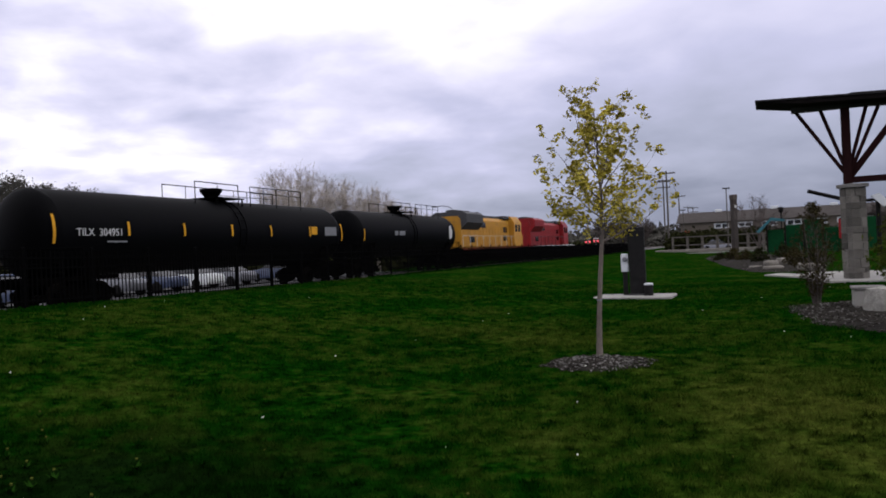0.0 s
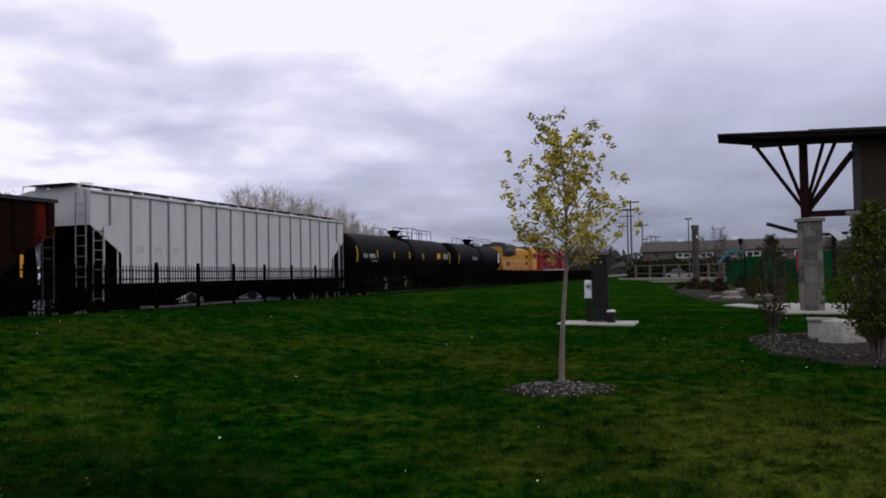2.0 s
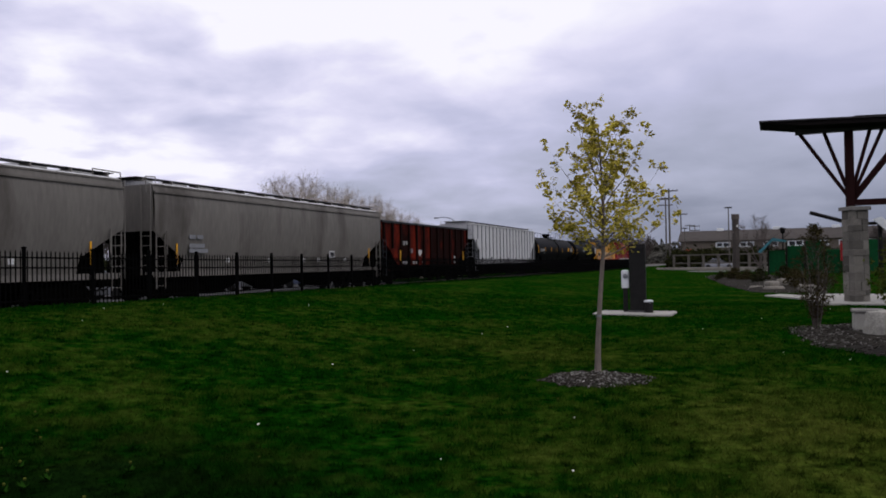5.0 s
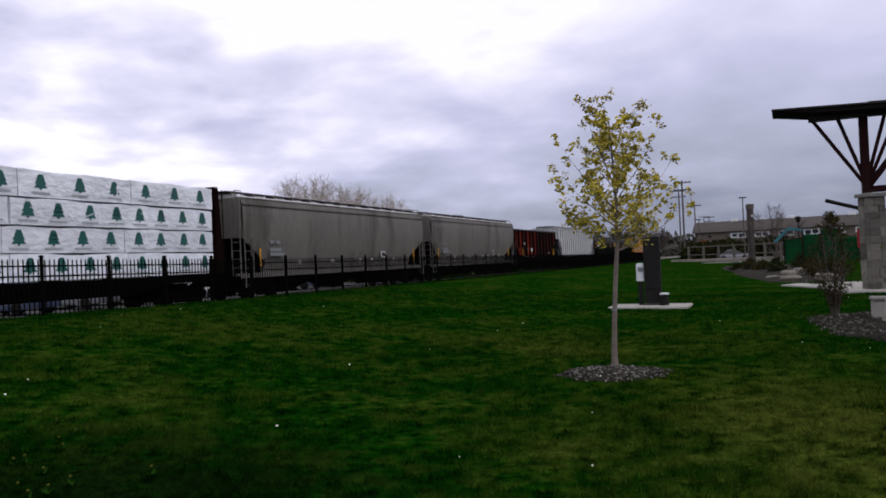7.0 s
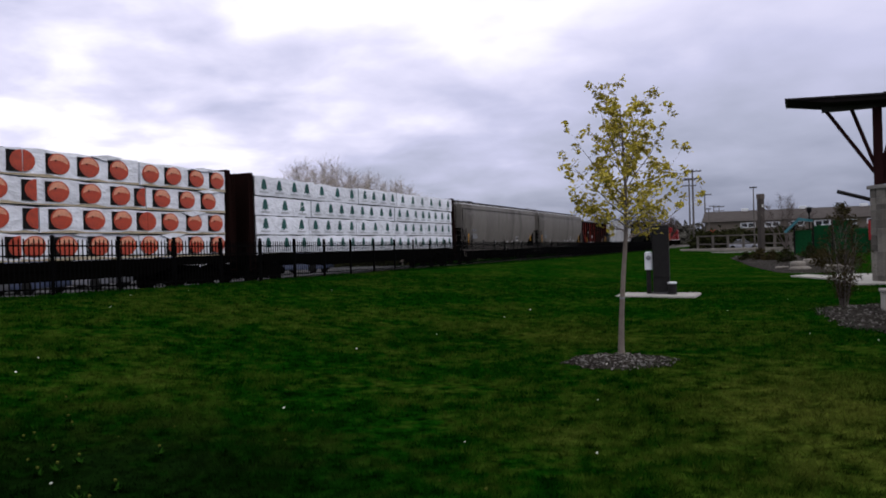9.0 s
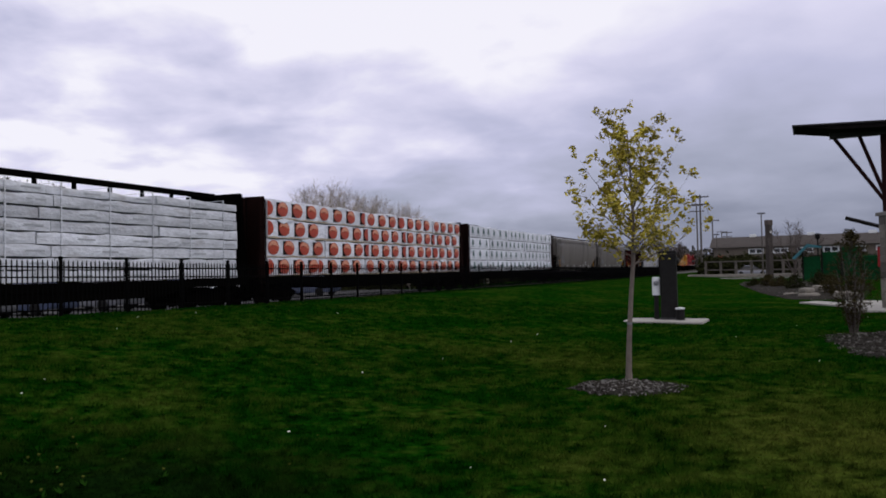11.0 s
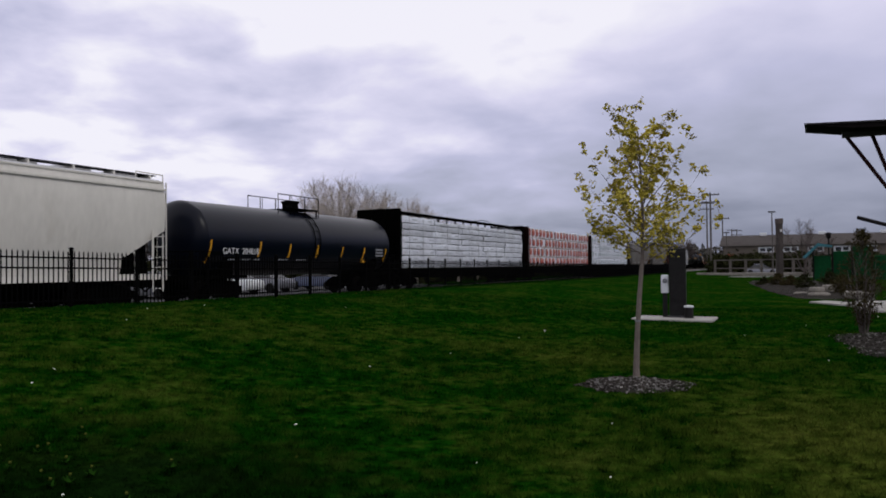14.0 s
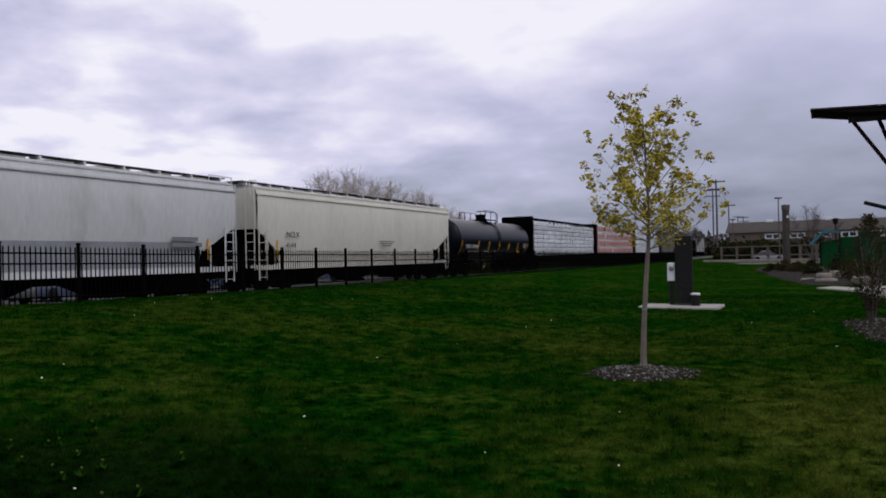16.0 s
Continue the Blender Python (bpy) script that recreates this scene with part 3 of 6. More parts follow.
def tank_car(centre, length, radius, mat, text, name="tank_car", label="", hatch_x=0.0, stripes=(), saddle=False):
    c = car(name, centre, label, "tank car")
    zc = 4.1 - radius
    h = length / 2
    t = Shape()
    prof = [(0.05, -h)]
    for k in range(1, 8):
        a = k * math.pi / 14
        prof.append((radius * math.sin(a), -h + 0.62 * (1 - math.cos(a))))
    prof += [(radius, -h + 0.62)] + [(radius, -h + 0.66 + (length - 1.32) * k / 6) for k in range(7)] + [(radius, h - 0.62)]
    for k in range(7, 0, -1):
        a = k * math.pi / 14
        prof.append((radius * math.sin(a), h - 0.62 * (1 - math.cos(a))))
    prof.append((0.05, h))
    t.lathe(prof, 40, "x", (0, 0, zc))
    part("tank", t, mat, c, "long black cylindrical tank shell")
    for sg in (-1, 1):
        fr = Shape()
        x0, x1 = sg * (h + 0.35), sg * (h - 3.0)
        fr.box(min(x0, x1), -0.35, 0.78, max(x0, x1), 0.35, 1.12)
        fr.box(min(x0, sg * (h - 0.1)), -1.45, 0.95, max(x0, sg * (h - 0.1)), 1.45, 1.1)
        for y in (-1.4, 1.36):
            fr.box(min(x0, x1), y, 0.98, max(x0, x1), y + 0.05, 1.12)
        xb = sg * (h - 2.0)
        fr.prism([(-1.35, zc - 0.55), (-1.2, 0.95), (1.2, 0.95), (1.35, zc - 0.55), (0.7, zc - radius - 0.02), (-0.7, zc - radius - 0.02)], xb - 0.3, xb + 0.3, "x")
        part("stub_sill", fr, UNDER, c)
    for sg in (-1, 1):
        truck(c, sg * (h - 1.9))
        coupler(c, sg * (h + 0.35), sg)
        er = Shape()
        x = sg * (h + 0.2)
        er.pipe([(x, -1.45, 1.1), (x, -1.45, 2.05), (x, 1.45, 2.05), (x, 1.45, 1.1)], 0.022)
        er.pipe([(x, -1.45, 1.55), (x, 1.45, 1.55)], 0.02)
        er.pipe([(x, -1.45, 2.05), (x - sg * 1.6, -1.5, 2.05), (x - sg * 1.6, -1.5, 1.1)], 0.02)
        part("end_handrail", er, FENCE_BLACK, c)
        ladder(c, sg * (h - 0.55), -1.5, 0.55, 2.0, sg * 0.42, FENCE_BLACK)
    # dome platform, hatch and its rails
    zt = zc + radius
    pl = Shape().box(hatch_x - 1.0, -0.9, zt + 0.05, hatch_x + 1.0, 0.9, zt + 0.09)
    for sx in (-0.9, 0.9):
        pl.box(hatch_x + sx - 0.03, -0.85, zt - 0.35, hatch_x + sx + 0.03, -0.8, zt + 0.06).box(hatch_x + sx - 0.03, 0.8, zt - 0.35, hatch_x + sx + 0.03, 0.85, zt + 0.06)
    part("platform", pl, FENCE_BLACK, c)
    d = Shape()
    if saddle:
        d.lathe([(0.38, 0), (0.38, 0.42), (0.44, 0.44), (0.44, 0.52), (0.2, 0.56)], 18, "z", (hatch_x - 0.1, 0, zt - 0.03))
        d.tube((hatch_x - 0.9, -0.25, zt + 0.16), (hatch_x - 0.4, -0.25, zt + 0.16), 0.09, 0.09, 10).tube((hatch_x + 0.4, 0, zt), (hatch_x + 0.4, 0, zt + 0.3), 0.1, 0.1, 10)
    else:
        d.lathe([(0.22, 0), (0.24, 0.12), (0.42, 0.36), (0.49, 0.42), (0.49, 0.54), (0.3, 0.57)], 18, "z", (hatch_x - 0.2, 0, zt - 0.03))
    part("manway", d, FENCE_BLACK, c, "black domed manway with fittings")
    spans = [(-2.2, -0.1), (-1.3, 1.05)] if saddle else [(-2.3, 0.6), (1.5, 3.6), (3.6, 5.8)]
    for x0, x1 in [(hatch_x + u, hatch_x + v) for u, v in spans]:
        for y in (-0.85, 0.85):
            hr = Shape()
            hr.pipe([(x0, y, zt - 0.25), (x0, y, zt + 0.66), (x1, y, zt + 0.66), (x1, y, zt - 0.25)], 0.022)
            hr.pipe([((x0 + x1) / 2, y, zt - 0.2), ((x0 + x1) / 2, y, zt + 0.66)], 0.016)
            if x0 > hatch_x:
                hr.pipe([(x0, y, zt + 0.38), (x1, y, zt + 0.38)], 0.016)
            part("dome_handrail", hr, FENCE_BLACK, c, "thin black tubular handrail")
    sd = Shape()
    for x in (hatch_x - 0.25, hatch_x + 0.2):
        pts = [(x, -math.cos(a) * (radius + 0.05), zc + math.sin(a) * (radius + 0.05)) for a in (1.45, 1.1, 0.75, 0.4, 0.1, -0.3, -0.6)]
        sd.pipe(pts, 0.02)
    for k in range(8):
        a = 1.35 - k * 0.25
        y, z = -math.cos(a) * (radius + 0.05), zc + math.sin(a) * (radius + 0.05)
        sd.pipe([(hatch_x - 0.25, y, z), (hatch_x + 0.2, y, z)], 0.014)
    part("side_ladder", sd, FENCE_BLACK, c)
    for x, z0, z1 in stripes:
        st = Shape()
        y = lambda z: -math.sqrt(max(radius ** 2 - (z - zc) ** 2, 0.01)) - 0.012
        zs = [z0 + (z1 - z0) * i / 4 for i in range(5)]
        w = 0.048
        st.add([(x - w, y(z), z) for z in zs] + [(x + w, y(z), z) for z in zs] + [(x - w, y(z) - 0.02, z) for z in zs] + [(x + w, y(z) - 0.02, z) for z in zs],
               [(10 + i, 15 + i, 16 + i, 11 + i) for i in range(4)] + [(i, 10 + i, 11 + i, i + 1) for i in range(4)] + [(5 + i, 6 + i, 16 + i, 15 + i) for i in range(4)])
        part("reflective_stripe", st, YELLOW, c, "yellow reflective stripe")
    if text:
        body, x, z, size = text
        yy = -math.sqrt(radius ** 2 - (z + size * 0.4 - zc) ** 2) - 0.03
        letters("stencil", body, size, WHITE, c, face(x, yy, z), "white stencilled reporting letters")
    return c


def bars(parent, x, y, z, widths, gap, height, mat, name="stencil_bar", tilt=0):
    """Plain bars for small writing."""
    for w, dx, dz in widths:
        part(name, Shape().box(x + dx, y - 0.012, z + dz, x + dx + w, y, z + dz + height), mat, parent, smooth=0)


def hopper_shell(length, wide, top, cuts, curved=True):
    """Side sheets of a covered hopper: straight along its length, cut away under the slope sheets at both ends."""
    h = length / 2
    zc, xc, zb = cuts  # height of the cut at the end, its reach, floor
    stations = [-h, -h + xc * 0.999, -h + xc] + [-h + xc + (length - 2 * xc) * k / 8 for k in range(1, 8)] + [h - xc, h - xc * 0.999, h]
    low = [zc, zc - 1.0, zb] + [zb] * 7 + [zb, zc - 1.0, zc]
    if curved:
        w = lambda z: wide * float(np.interp(z, (1.0, 1.5, 2.2, 3.0, 3.7, 4.1, 4.3, 4.5), (0.70, 0.80, 0.915, 0.985, 1.0, 0.985, 0.955, 0.93)))
    else:
        w = lambda z: wide
    n = 12
    sh = Shape()
    for sgn in (-1, 1):
        v = []
        for x, zl in zip(stations, low):
            for i in range(n + 1):
                z = zl + (top - zl) * i / n
                v.append((x, sgn * w(z), z))
        k = n + 1
        sh.add(v, [(a * k + b, (a + 1) * k + b, (a + 1) * k + b + 1, a * k + b + 1) for a in range(len(stations) - 1) for b in range(n)])
    return sh, w


def covered_hopper(centre, length, mat, label, curved=True, ribs=0, top=4.49, wide=1.6, eave=True, board=True, name="covered_hopper", end_shade_mat=None):
    c = car(name, centre, label, "hopper car")
    h = length / 2
    cuts = (3.3, 1.5, 1.15) if not curved else (2.75, 1.7, 1.2)
    sh, w = hopper_shell(length, wide, top, cuts, curved)
    zc, xc, zb = cuts
    # end sheets and slope sheets
    for sg in (-1, 1):
        x = sg * h
        sh.add([(x, -w(zc), zc), (x, w(zc), zc), (x, w(top), top), (x, -w(top), top)], [(0, 1, 2, 3)])
    part("side_sheet", sh, mat, c, "steel side sheets", smooth=30)
    for sg in (-1, 1):
        sl = Shape()
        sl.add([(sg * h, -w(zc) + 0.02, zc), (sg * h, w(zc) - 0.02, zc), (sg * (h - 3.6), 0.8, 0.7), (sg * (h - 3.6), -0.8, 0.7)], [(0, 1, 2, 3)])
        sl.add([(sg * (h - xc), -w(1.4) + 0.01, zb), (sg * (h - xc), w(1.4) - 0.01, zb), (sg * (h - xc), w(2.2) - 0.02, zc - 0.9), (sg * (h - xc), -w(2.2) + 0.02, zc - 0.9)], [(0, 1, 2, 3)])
        # a black slope sheet puts the shade at this end into the colour
        part("slope_sheet", sl, end_shade_mat or mat, c, "sloping end sheet coloured black for the shade at the car's end")
        # black filler block, added to give the shade under the slope
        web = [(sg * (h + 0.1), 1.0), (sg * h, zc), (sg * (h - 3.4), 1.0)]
        part("end_shade_fill", Shape().prism(web, -0.6, 0.6), UNDER, c)
    roof = Shape()
    tw = w(top)
    roof.prism([(-tw, top), (-tw * 0.82, top + 0.10), (-tw * 0.4, top + 0.16), (tw * 0.4, top + 0.16), (tw * 0.82, top + 0.10), (tw, top)], -h, h, "x")
    part("roof", roof, ROOF_GREY, c)
    if eave:
        ev = Shape()
        for y in (-1, 1):
            z0, z1 = (top - 0.03, top + 0.03) if not curved else (top - 0.32, top - 0.25)
            yy = y * (w(z0) + 0.02)
            ev.box(-h, min(yy, yy + y * 0.05), z0, h, max(yy, yy + y * 0.05), z1)
            if curved:
                yy = y * (w(top) + 0.012)
                ev.box(-h + 0.05, min(yy, yy + y * 0.03), top - 0.05, h - 0.05, max(yy, yy + y * 0.03), top + 0.01)
        part("top_chord", ev, mat, c)
    sill = Shape()
    for y in (-1, 1):
        yy = y * (wide * (0.76 if curved else 0.985))
        sill.box(-h - 0.1, min(yy, yy + y * 0.10), 1.02, h + 0.1, max(yy, yy + y * 0.10), 1.22)
    part("side_sill", sill, mat if curved else UNDER, c)
    for k in range(3):
        x = (k - 1) * (length - 5.2) / 3
        b = Shape().add([(x - 2.1, -1.3, 1.15), (x + 2.1, -1.3, 1.15), (x + 2.1, 1.3, 1.15), (x - 2.1, 1.3, 1.15), (x - 0.45, -0.5, 0.35), (x + 0.45, -0.5, 0.35), (x + 0.45, 0.5, 0.35), (x - 0.45, 0.5, 0.35)],
                        [(0, 1, 5, 4), (1, 2, 6, 5), (2, 3, 7, 6), (3, 0, 4, 7), (4, 5, 6, 7)])
        b.box(x - 0.5, -0.62, 0.26, x + 0.5, 0.62, 0.36)
        part("outlet_bay", b, UNDER, c, "dark discharge hopper bay")
    fr = Shape().box(-h - 0.5, -0.25, 0.75, h + 0.5, 0.25, 1.05)
    for sg in (-1, 1):
        a, b = sorted((sg * (h + 0.25), sg * (h - 0.0)))
        fr.box(a, -1.5, 1.0, b, 1.5, 1.12)
        for y in (-1.25, 1.15):
            for x in (0.12, 1.15):
                xx = sg * (h - x)
                fr.box(xx - 0.05, y, 1.05, xx + 0.05, y + 0.1, zc - x * 0.55)
    part("underframe", fr, UNDER, c)
    for sg in (-1, 1):
        truck(c, sg * (h - 2.1))
        coupler(c, sg * (h + 0.5), sg)
        x = sg * (h + 0.12)
        ladder(c, x, -1.5, 1.0, top, 0.45, mat if curved else GREY_PAINT, "y")
        ladder(c, min(sg * (h - 0.1), sg * (h - 0.55)), -w(2.6) - 0.04, 0.6, zc - 0.1, 0.45, mat if curved else GREY_PAINT)
        gp = Shape()
        gp.pipe([(sg * (h - 0.62), -w(3.2) - 0.02, 1.2), (sg * (h - 0.62), -w(3.2) - 0.02, zc)], 0.03)
        gp.pipe([(sg * (h - 1.3), -w(2.2), 1.2), (sg * (h - 1.3), -w(2.2), zc - 0.75)], 0.03)
        part("corner_post", gp, mat, c)
    if board:
        rb = Shape()
        for y in (-0.72, 0.72):
            rb.box(-h - 0.2, y - 0.22, top + 0.27, h + 0.2, y + 0.22, top + 0.30)
        for sg in (-1, 1):
            rb.box(sg * (h + 0.0) - 0.25, -0.72, top + 0.26, sg * (h + 0.0) + 0.25, 0.72, top + 0.29)
        part("running_board", rb, DARK_PAINT, c, "dark steel grating walkway")
        br = Shape()
        for k in range(13):
            x = -h + 0.1 + (length - 0.2) * k / 12
            for y in (-1, 1):
                a, b = sorted((y * 0.5, y * 0.98))
                br.box(x - 0.03, a, top + 0.12, x + 0.03, b, top + 0.27)
        tagged(part("board_bracket", br, mat, c), kind="stuff")
        for k in range(10):
            x = -h + 0.7 + (length - 1.4) * k / 9
            hb = Shape().slab(x - 0.55, -0.42, top + 0.14, x + 0.55, 0.42, top + 0.34, 0.03)
            part("roof_hatch", hb, ROOF_GREY, c)
        hr = Shape()
        for sg in (-1, 1):
            x = sg * (h + 0.15)
            hr.pipe([(x, -1.35, top - 0.3), (x, -1.3, top + 0.28), (x - sg * 0.9, -0.95, top + 0.36), (x - sg * 0.9, -0.95, top + 0.15)], 0.022)
            hr.pipe([(x, 1.35, top - 0.3), (x, 1.3, top + 0.28), (x - sg * 0.9, 0.95, top + 0.36), (x - sg * 0.9, 0.95, top + 0.15)], 0.022)
        part("roof_handhold", hr, mat, c)
    for k in range(ribs):
        x = -h + 0.9 + (length - 1.8) * k / (ribs - 1)
        lo = zb if abs(x) < h - xc else zc - (abs(x) - (h - xc)) * 0
        for y in (-1, 1):
            a, b = sorted((y * wide, y * (wide + 0.055)))
            rib = Shape().box(x - 0.035, a, max(lo, 1.15 if abs(x) < h - xc else 3.32), x + 0.035, b, top - 0.06)
            part("side_rib", rib, mat if mat is not HOPPER_WHITE else GREY_PAINT, c, smooth=0)
    return c, w


def open_hopper(centre, length):
    c = car("open_hopper", centre, "weathered red open-top coal hopper car with ribbed sides", "hopper car")
    h, top = length / 2, 3.95
    sh = Shape()
    out = [(-h, top), (h, top), (h, 2.9), (h - 1.1, 2.3), (h - 2.4, 1.25), (-h + 2.4, 1.25), (-h + 1.1, 2.3), (-h, 2.9)]
    for y in (-1, 1):
        a, b = sorted((y * 1.46, y * 1.5))
        sh.prism(out, a, b)
    part("side_sheet", sh, HOPPER_RED, c, "rust red side sheets")
    for sg in (-1, 1):
        sl = Shape()
        sl.add([(sg * (h - 0.05), -1.46, 3.4), (sg * (h - 0.05), 1.46, 3.4), (sg * (h - 3.4), 1.46, 0.9), (sg * (h - 3.4), -1.46, 0.9)], [(0, 1, 2, 3)])
        a, b = sorted((sg * (h - 0.06), sg * h))
        sl.box(a, -1.46, 2.9, b, 1.46, top)
        part("slope_sheet", sl, HOPPER_RED, c)
    ch = Shape()
    for y in (-1, 1):
        a, b = sorted((y * 1.44, y * 1.60))
        ch.box(-h - 0.05, a, top - 0.02, h + 0.05, b, top + 0.10)
    for sg in (-1, 1):
        a, b = sorted((sg * (h - 0.08), sg * (h + 0.06)))
        ch.box(a, -1.58, top - 0.018, b, 1.58, top + 0.098)
    part("top_chord", ch, DARK_PAINT, c, "dark top chord")
    for k in range(13):
        x = -h + 0.25 + (length - 0.5) * k / 12
        lo = 1.2 if abs(x) < h - 2.4 else 2.35 if abs(x) < h - 1 else 2.9
        for y in (-1, 1):
            a, b = sorted((y * 1.5, y * 1.61))
            rib = Shape().prism([(x - 0.11, a), (x + 0.11, a), (x + 0.11, b), (x - 0.11, b)], lo, top - 0.02, "z")
            part("side_stake", rib, BROWN_STEEL, c, "dark weathered side stake", smooth=0)
    fr = Shape().box(-h - 0.4, -0.3, 0.75, h + 0.4, 0.3, 1.05)
    for y in (-1, 1):
        a, b = sorted((y * 1.42, y * 1.56))
        fr.box(-h - 0.1, a, 1.02, h + 0.1, b, 1.26)
    for sg in (-1, 1):
        a, b = sorted((sg * (h + 0.3), sg * (h - 0.1)))
        fr.box(a, -1.5, 1.0, b, 1.5, 1.2)
        for y in (-1.45, 1.4):
            fr.box(sg * (h - 0.1) - 0.06, y, 1.2, sg * (h - 0.1) + 0.06, y + 0.06, 3.0)
    part("underframe", fr, UNDER, c)
    for k in range(3):
        x = (k - 1) * 3.2
        b = Shape().add([(x - 1.55, -1.4, 1.25), (x + 1.55, -1.4, 1.25), (x + 1.55, 1.4, 1.25), (x - 1.55, 1.4, 1.25), (x - 0.5, -1.1, 0.4), (x + 0.5, -1.1, 0.4), (x + 0.5, 1.1, 0.4), (x - 0.5, 1.1, 0.4)],
                        [(0, 1, 5, 4), (1, 2, 6, 5), (2, 3, 7, 6), (3, 0, 4, 7), (4, 5, 6, 7)])
        part("outlet_bay", b, UNDER, c)
    for sg in (-1, 1):
        # added black filler carries the shade below this end's slope
        part("end_shade_fill", Shape().prism([(sg * (h + 0.1), 1.0), (sg * (h - 0.1), 3.2), (sg * (h - 3.3), 1.0)], -0.7, 0.7), UNDER, c)
        truck(c, sg * (h - 1.7))
        coupler(c, sg * (h + 0.4), sg)
        ladder(c, min(sg * (h - 0.1), sg * (h - 0.55)), -1.55, 0.6, 2.9, 0.45, DARK_PAINT)
    for x in (-5.35, 6.45):
        part("reflective_stripe", Shape().box(x - 0.06, -1.63, 1.5, x + 0.06, -1.61, 2.2), YELLOW, c, "yellow reflective stripe")
    letters("stencil", "LB", 0.36, WHITE, c, face(-4.80, -1.515, 2.58), "white stencilled letters")
    letters("stencil", "R", 0.36, WHITE, c, face(-4.22, -1.515, 2.58), "white stencilled letter")
    bars(c, -h + 4.3, -1.505, 2.05, [(0.16, 0.0, 0), (0.16, 0.22, 0)], 0, 0.3, GREY_PAINT)
    bars(c, -h + 3.0, -1.57, 1.35, [(0.22, 0.0, 0), (0.22, 0.35, 0), (0.16, 1.5, 0), (0.16, 1.8, 0), (0.16, 2.1, 0), (0.2, 3.2, 0), (0.2, 9.4, 0), (0.2, 9.4, 0.35)], 0, 0.16, WHITE)
    part("placard", Shape().prism([(-h + 5.65, 2.1), (-h + 5.9, 1.85), (-h + 6.15, 2.03), (-h + 6.22, 2.28), (-h + 6.0, 2.22), (-h + 5.75, 2.3)], -1.53, -1.505), WHITE, c, "small white placard")
    return c


def tree_mark():
    m = Shape()
    for z, w in ((0.0, 0.24), (0.13, 0.21), (0.26, 0.15)):
        m.prism([(-w, z), (w, z), (w * 0.5, z + 0.17), (-w * 0.5, z + 0.17)], -0.006, 0.0)
    m.prism([(-0.04, -0.06), (0.04, -0.06), (0.04, 0.01), (-0.04, 0.01)], -0.006, 0.0)
    return m


def disc_mark(a0=0.0, a1=2 * math.pi, rx=0.40, rz=0.325, out=0.012, seam=False):
    """A printed oval, or the part of it between two bearings."""
    n = 26
    ring = [(rx * math.cos(a0 + (a1 - a0) * i / n), rz * math.sin(a0 + (a1 - a0) * i / n)) for i in range(n if not seam else n + 1)]
    return Shape().prism(ring, -out, 0.0)


def shine_mark():
    """The printed oval's paler upper part, a highlight put into the colour."""
    n = 14
    top = [(0.33 * math.cos(math.pi * i / n), 0.03 + 0.265 * math.sin(math.pi * i / n)) for i in range(n + 1)]
    low = [(-0.33 + 0.66 * i / 8, 0.03 + 0.075 * math.sin(math.pi * i / 8)) for i in range(1, 8)]
    return Shape().prism(top + low, -0.016, -0.0125)


def disc_prints(wrap, rng, x0, x1, y, z0, z1):
    """Orange ovals, each over the corner of a black patch, cut off where the wrap folds round the ends."""
    zm = (z0 + z1) / 2 + 0.03
    step = 1.22
    x = x0 + rng.choice((0.0, 0.45, 0.6, 0.75))
    while x < x1 + 0.2:
        if x < x0 + 0.4:
            part("printed_mark", MARK_RIGHT, MARK_ORANGE, wrap, at=pose(x0 + 0.02, y, zm))
        elif x > x1 - 0.4:
            part("printed_patch", MARK_PATCH, MARK_BLACK, wrap, at=pose(x1 - 0.33, y, zm))
            part("printed_mark", MARK_LEFT, MARK_ORANGE, wrap, at=pose(x1 - 0.02, y - 0.004, zm))
        else:
            if x - 0.65 > x0:
                part("printed_patch", MARK_PATCH, MARK_BLACK, wrap, at=pose(x - 0.27, y, zm))
            tilt = rng.uniform(-9, 9)
            part("printed_mark", MARK_DISC, MARK_ORANGE, wrap, at=pose(x, y - 0.004, zm, 0, tilt, 0))
            part("printed_gloss", MARK_SHINE, MARK_PEACH, wrap, at=pose(x, y - 0.004, zm, 0, tilt, 0))
            part("printed_stem", MARK_STEM, MARK_BLACK, wrap, at=pose(x - 0.12, y - 0.004, zm + 0.09, 0, rng.uniform(-60, 60), 0))
        x += step * rng.uniform(0.93, 1.07)
    # bare timber shows under the wrap's lower hem
    hem = Shape()
    xs = [x0 + (x1 - x0) * i / 10 for i in range(11)]
    up = [(x, z0 + 0.055 + rng.uniform(-0.035, 0.045)) for x in xs]
    hem.prism([(x, z0 - 0.005) for x in xs] + up[::-1], y - 0.008, y)
    part("bare_hem", hem, LUMBER_END, wrap, smooth=0)
    # a slack fold of the wrap hangs over the face
    if rng.random() < 0.55:
        xa = rng.uniform(x0 + 0.4, x1 - 1.6)
        fold = Shape()
        pts = [(xa, z1 - 0.02), (xa + 0.5, z1 - 0.07 - 0.1 * rng.random()), (xa + 1.0, z1 - 0.04), (xa + 1.3, z1 + 0.03), (xa + 0.6, z1 + 0.07)]
        fold.prism(pts, y - 0.05, y + 0.25)
        part("wrap_fold", fold, WRAP_WHITE, wrap, smooth=0)


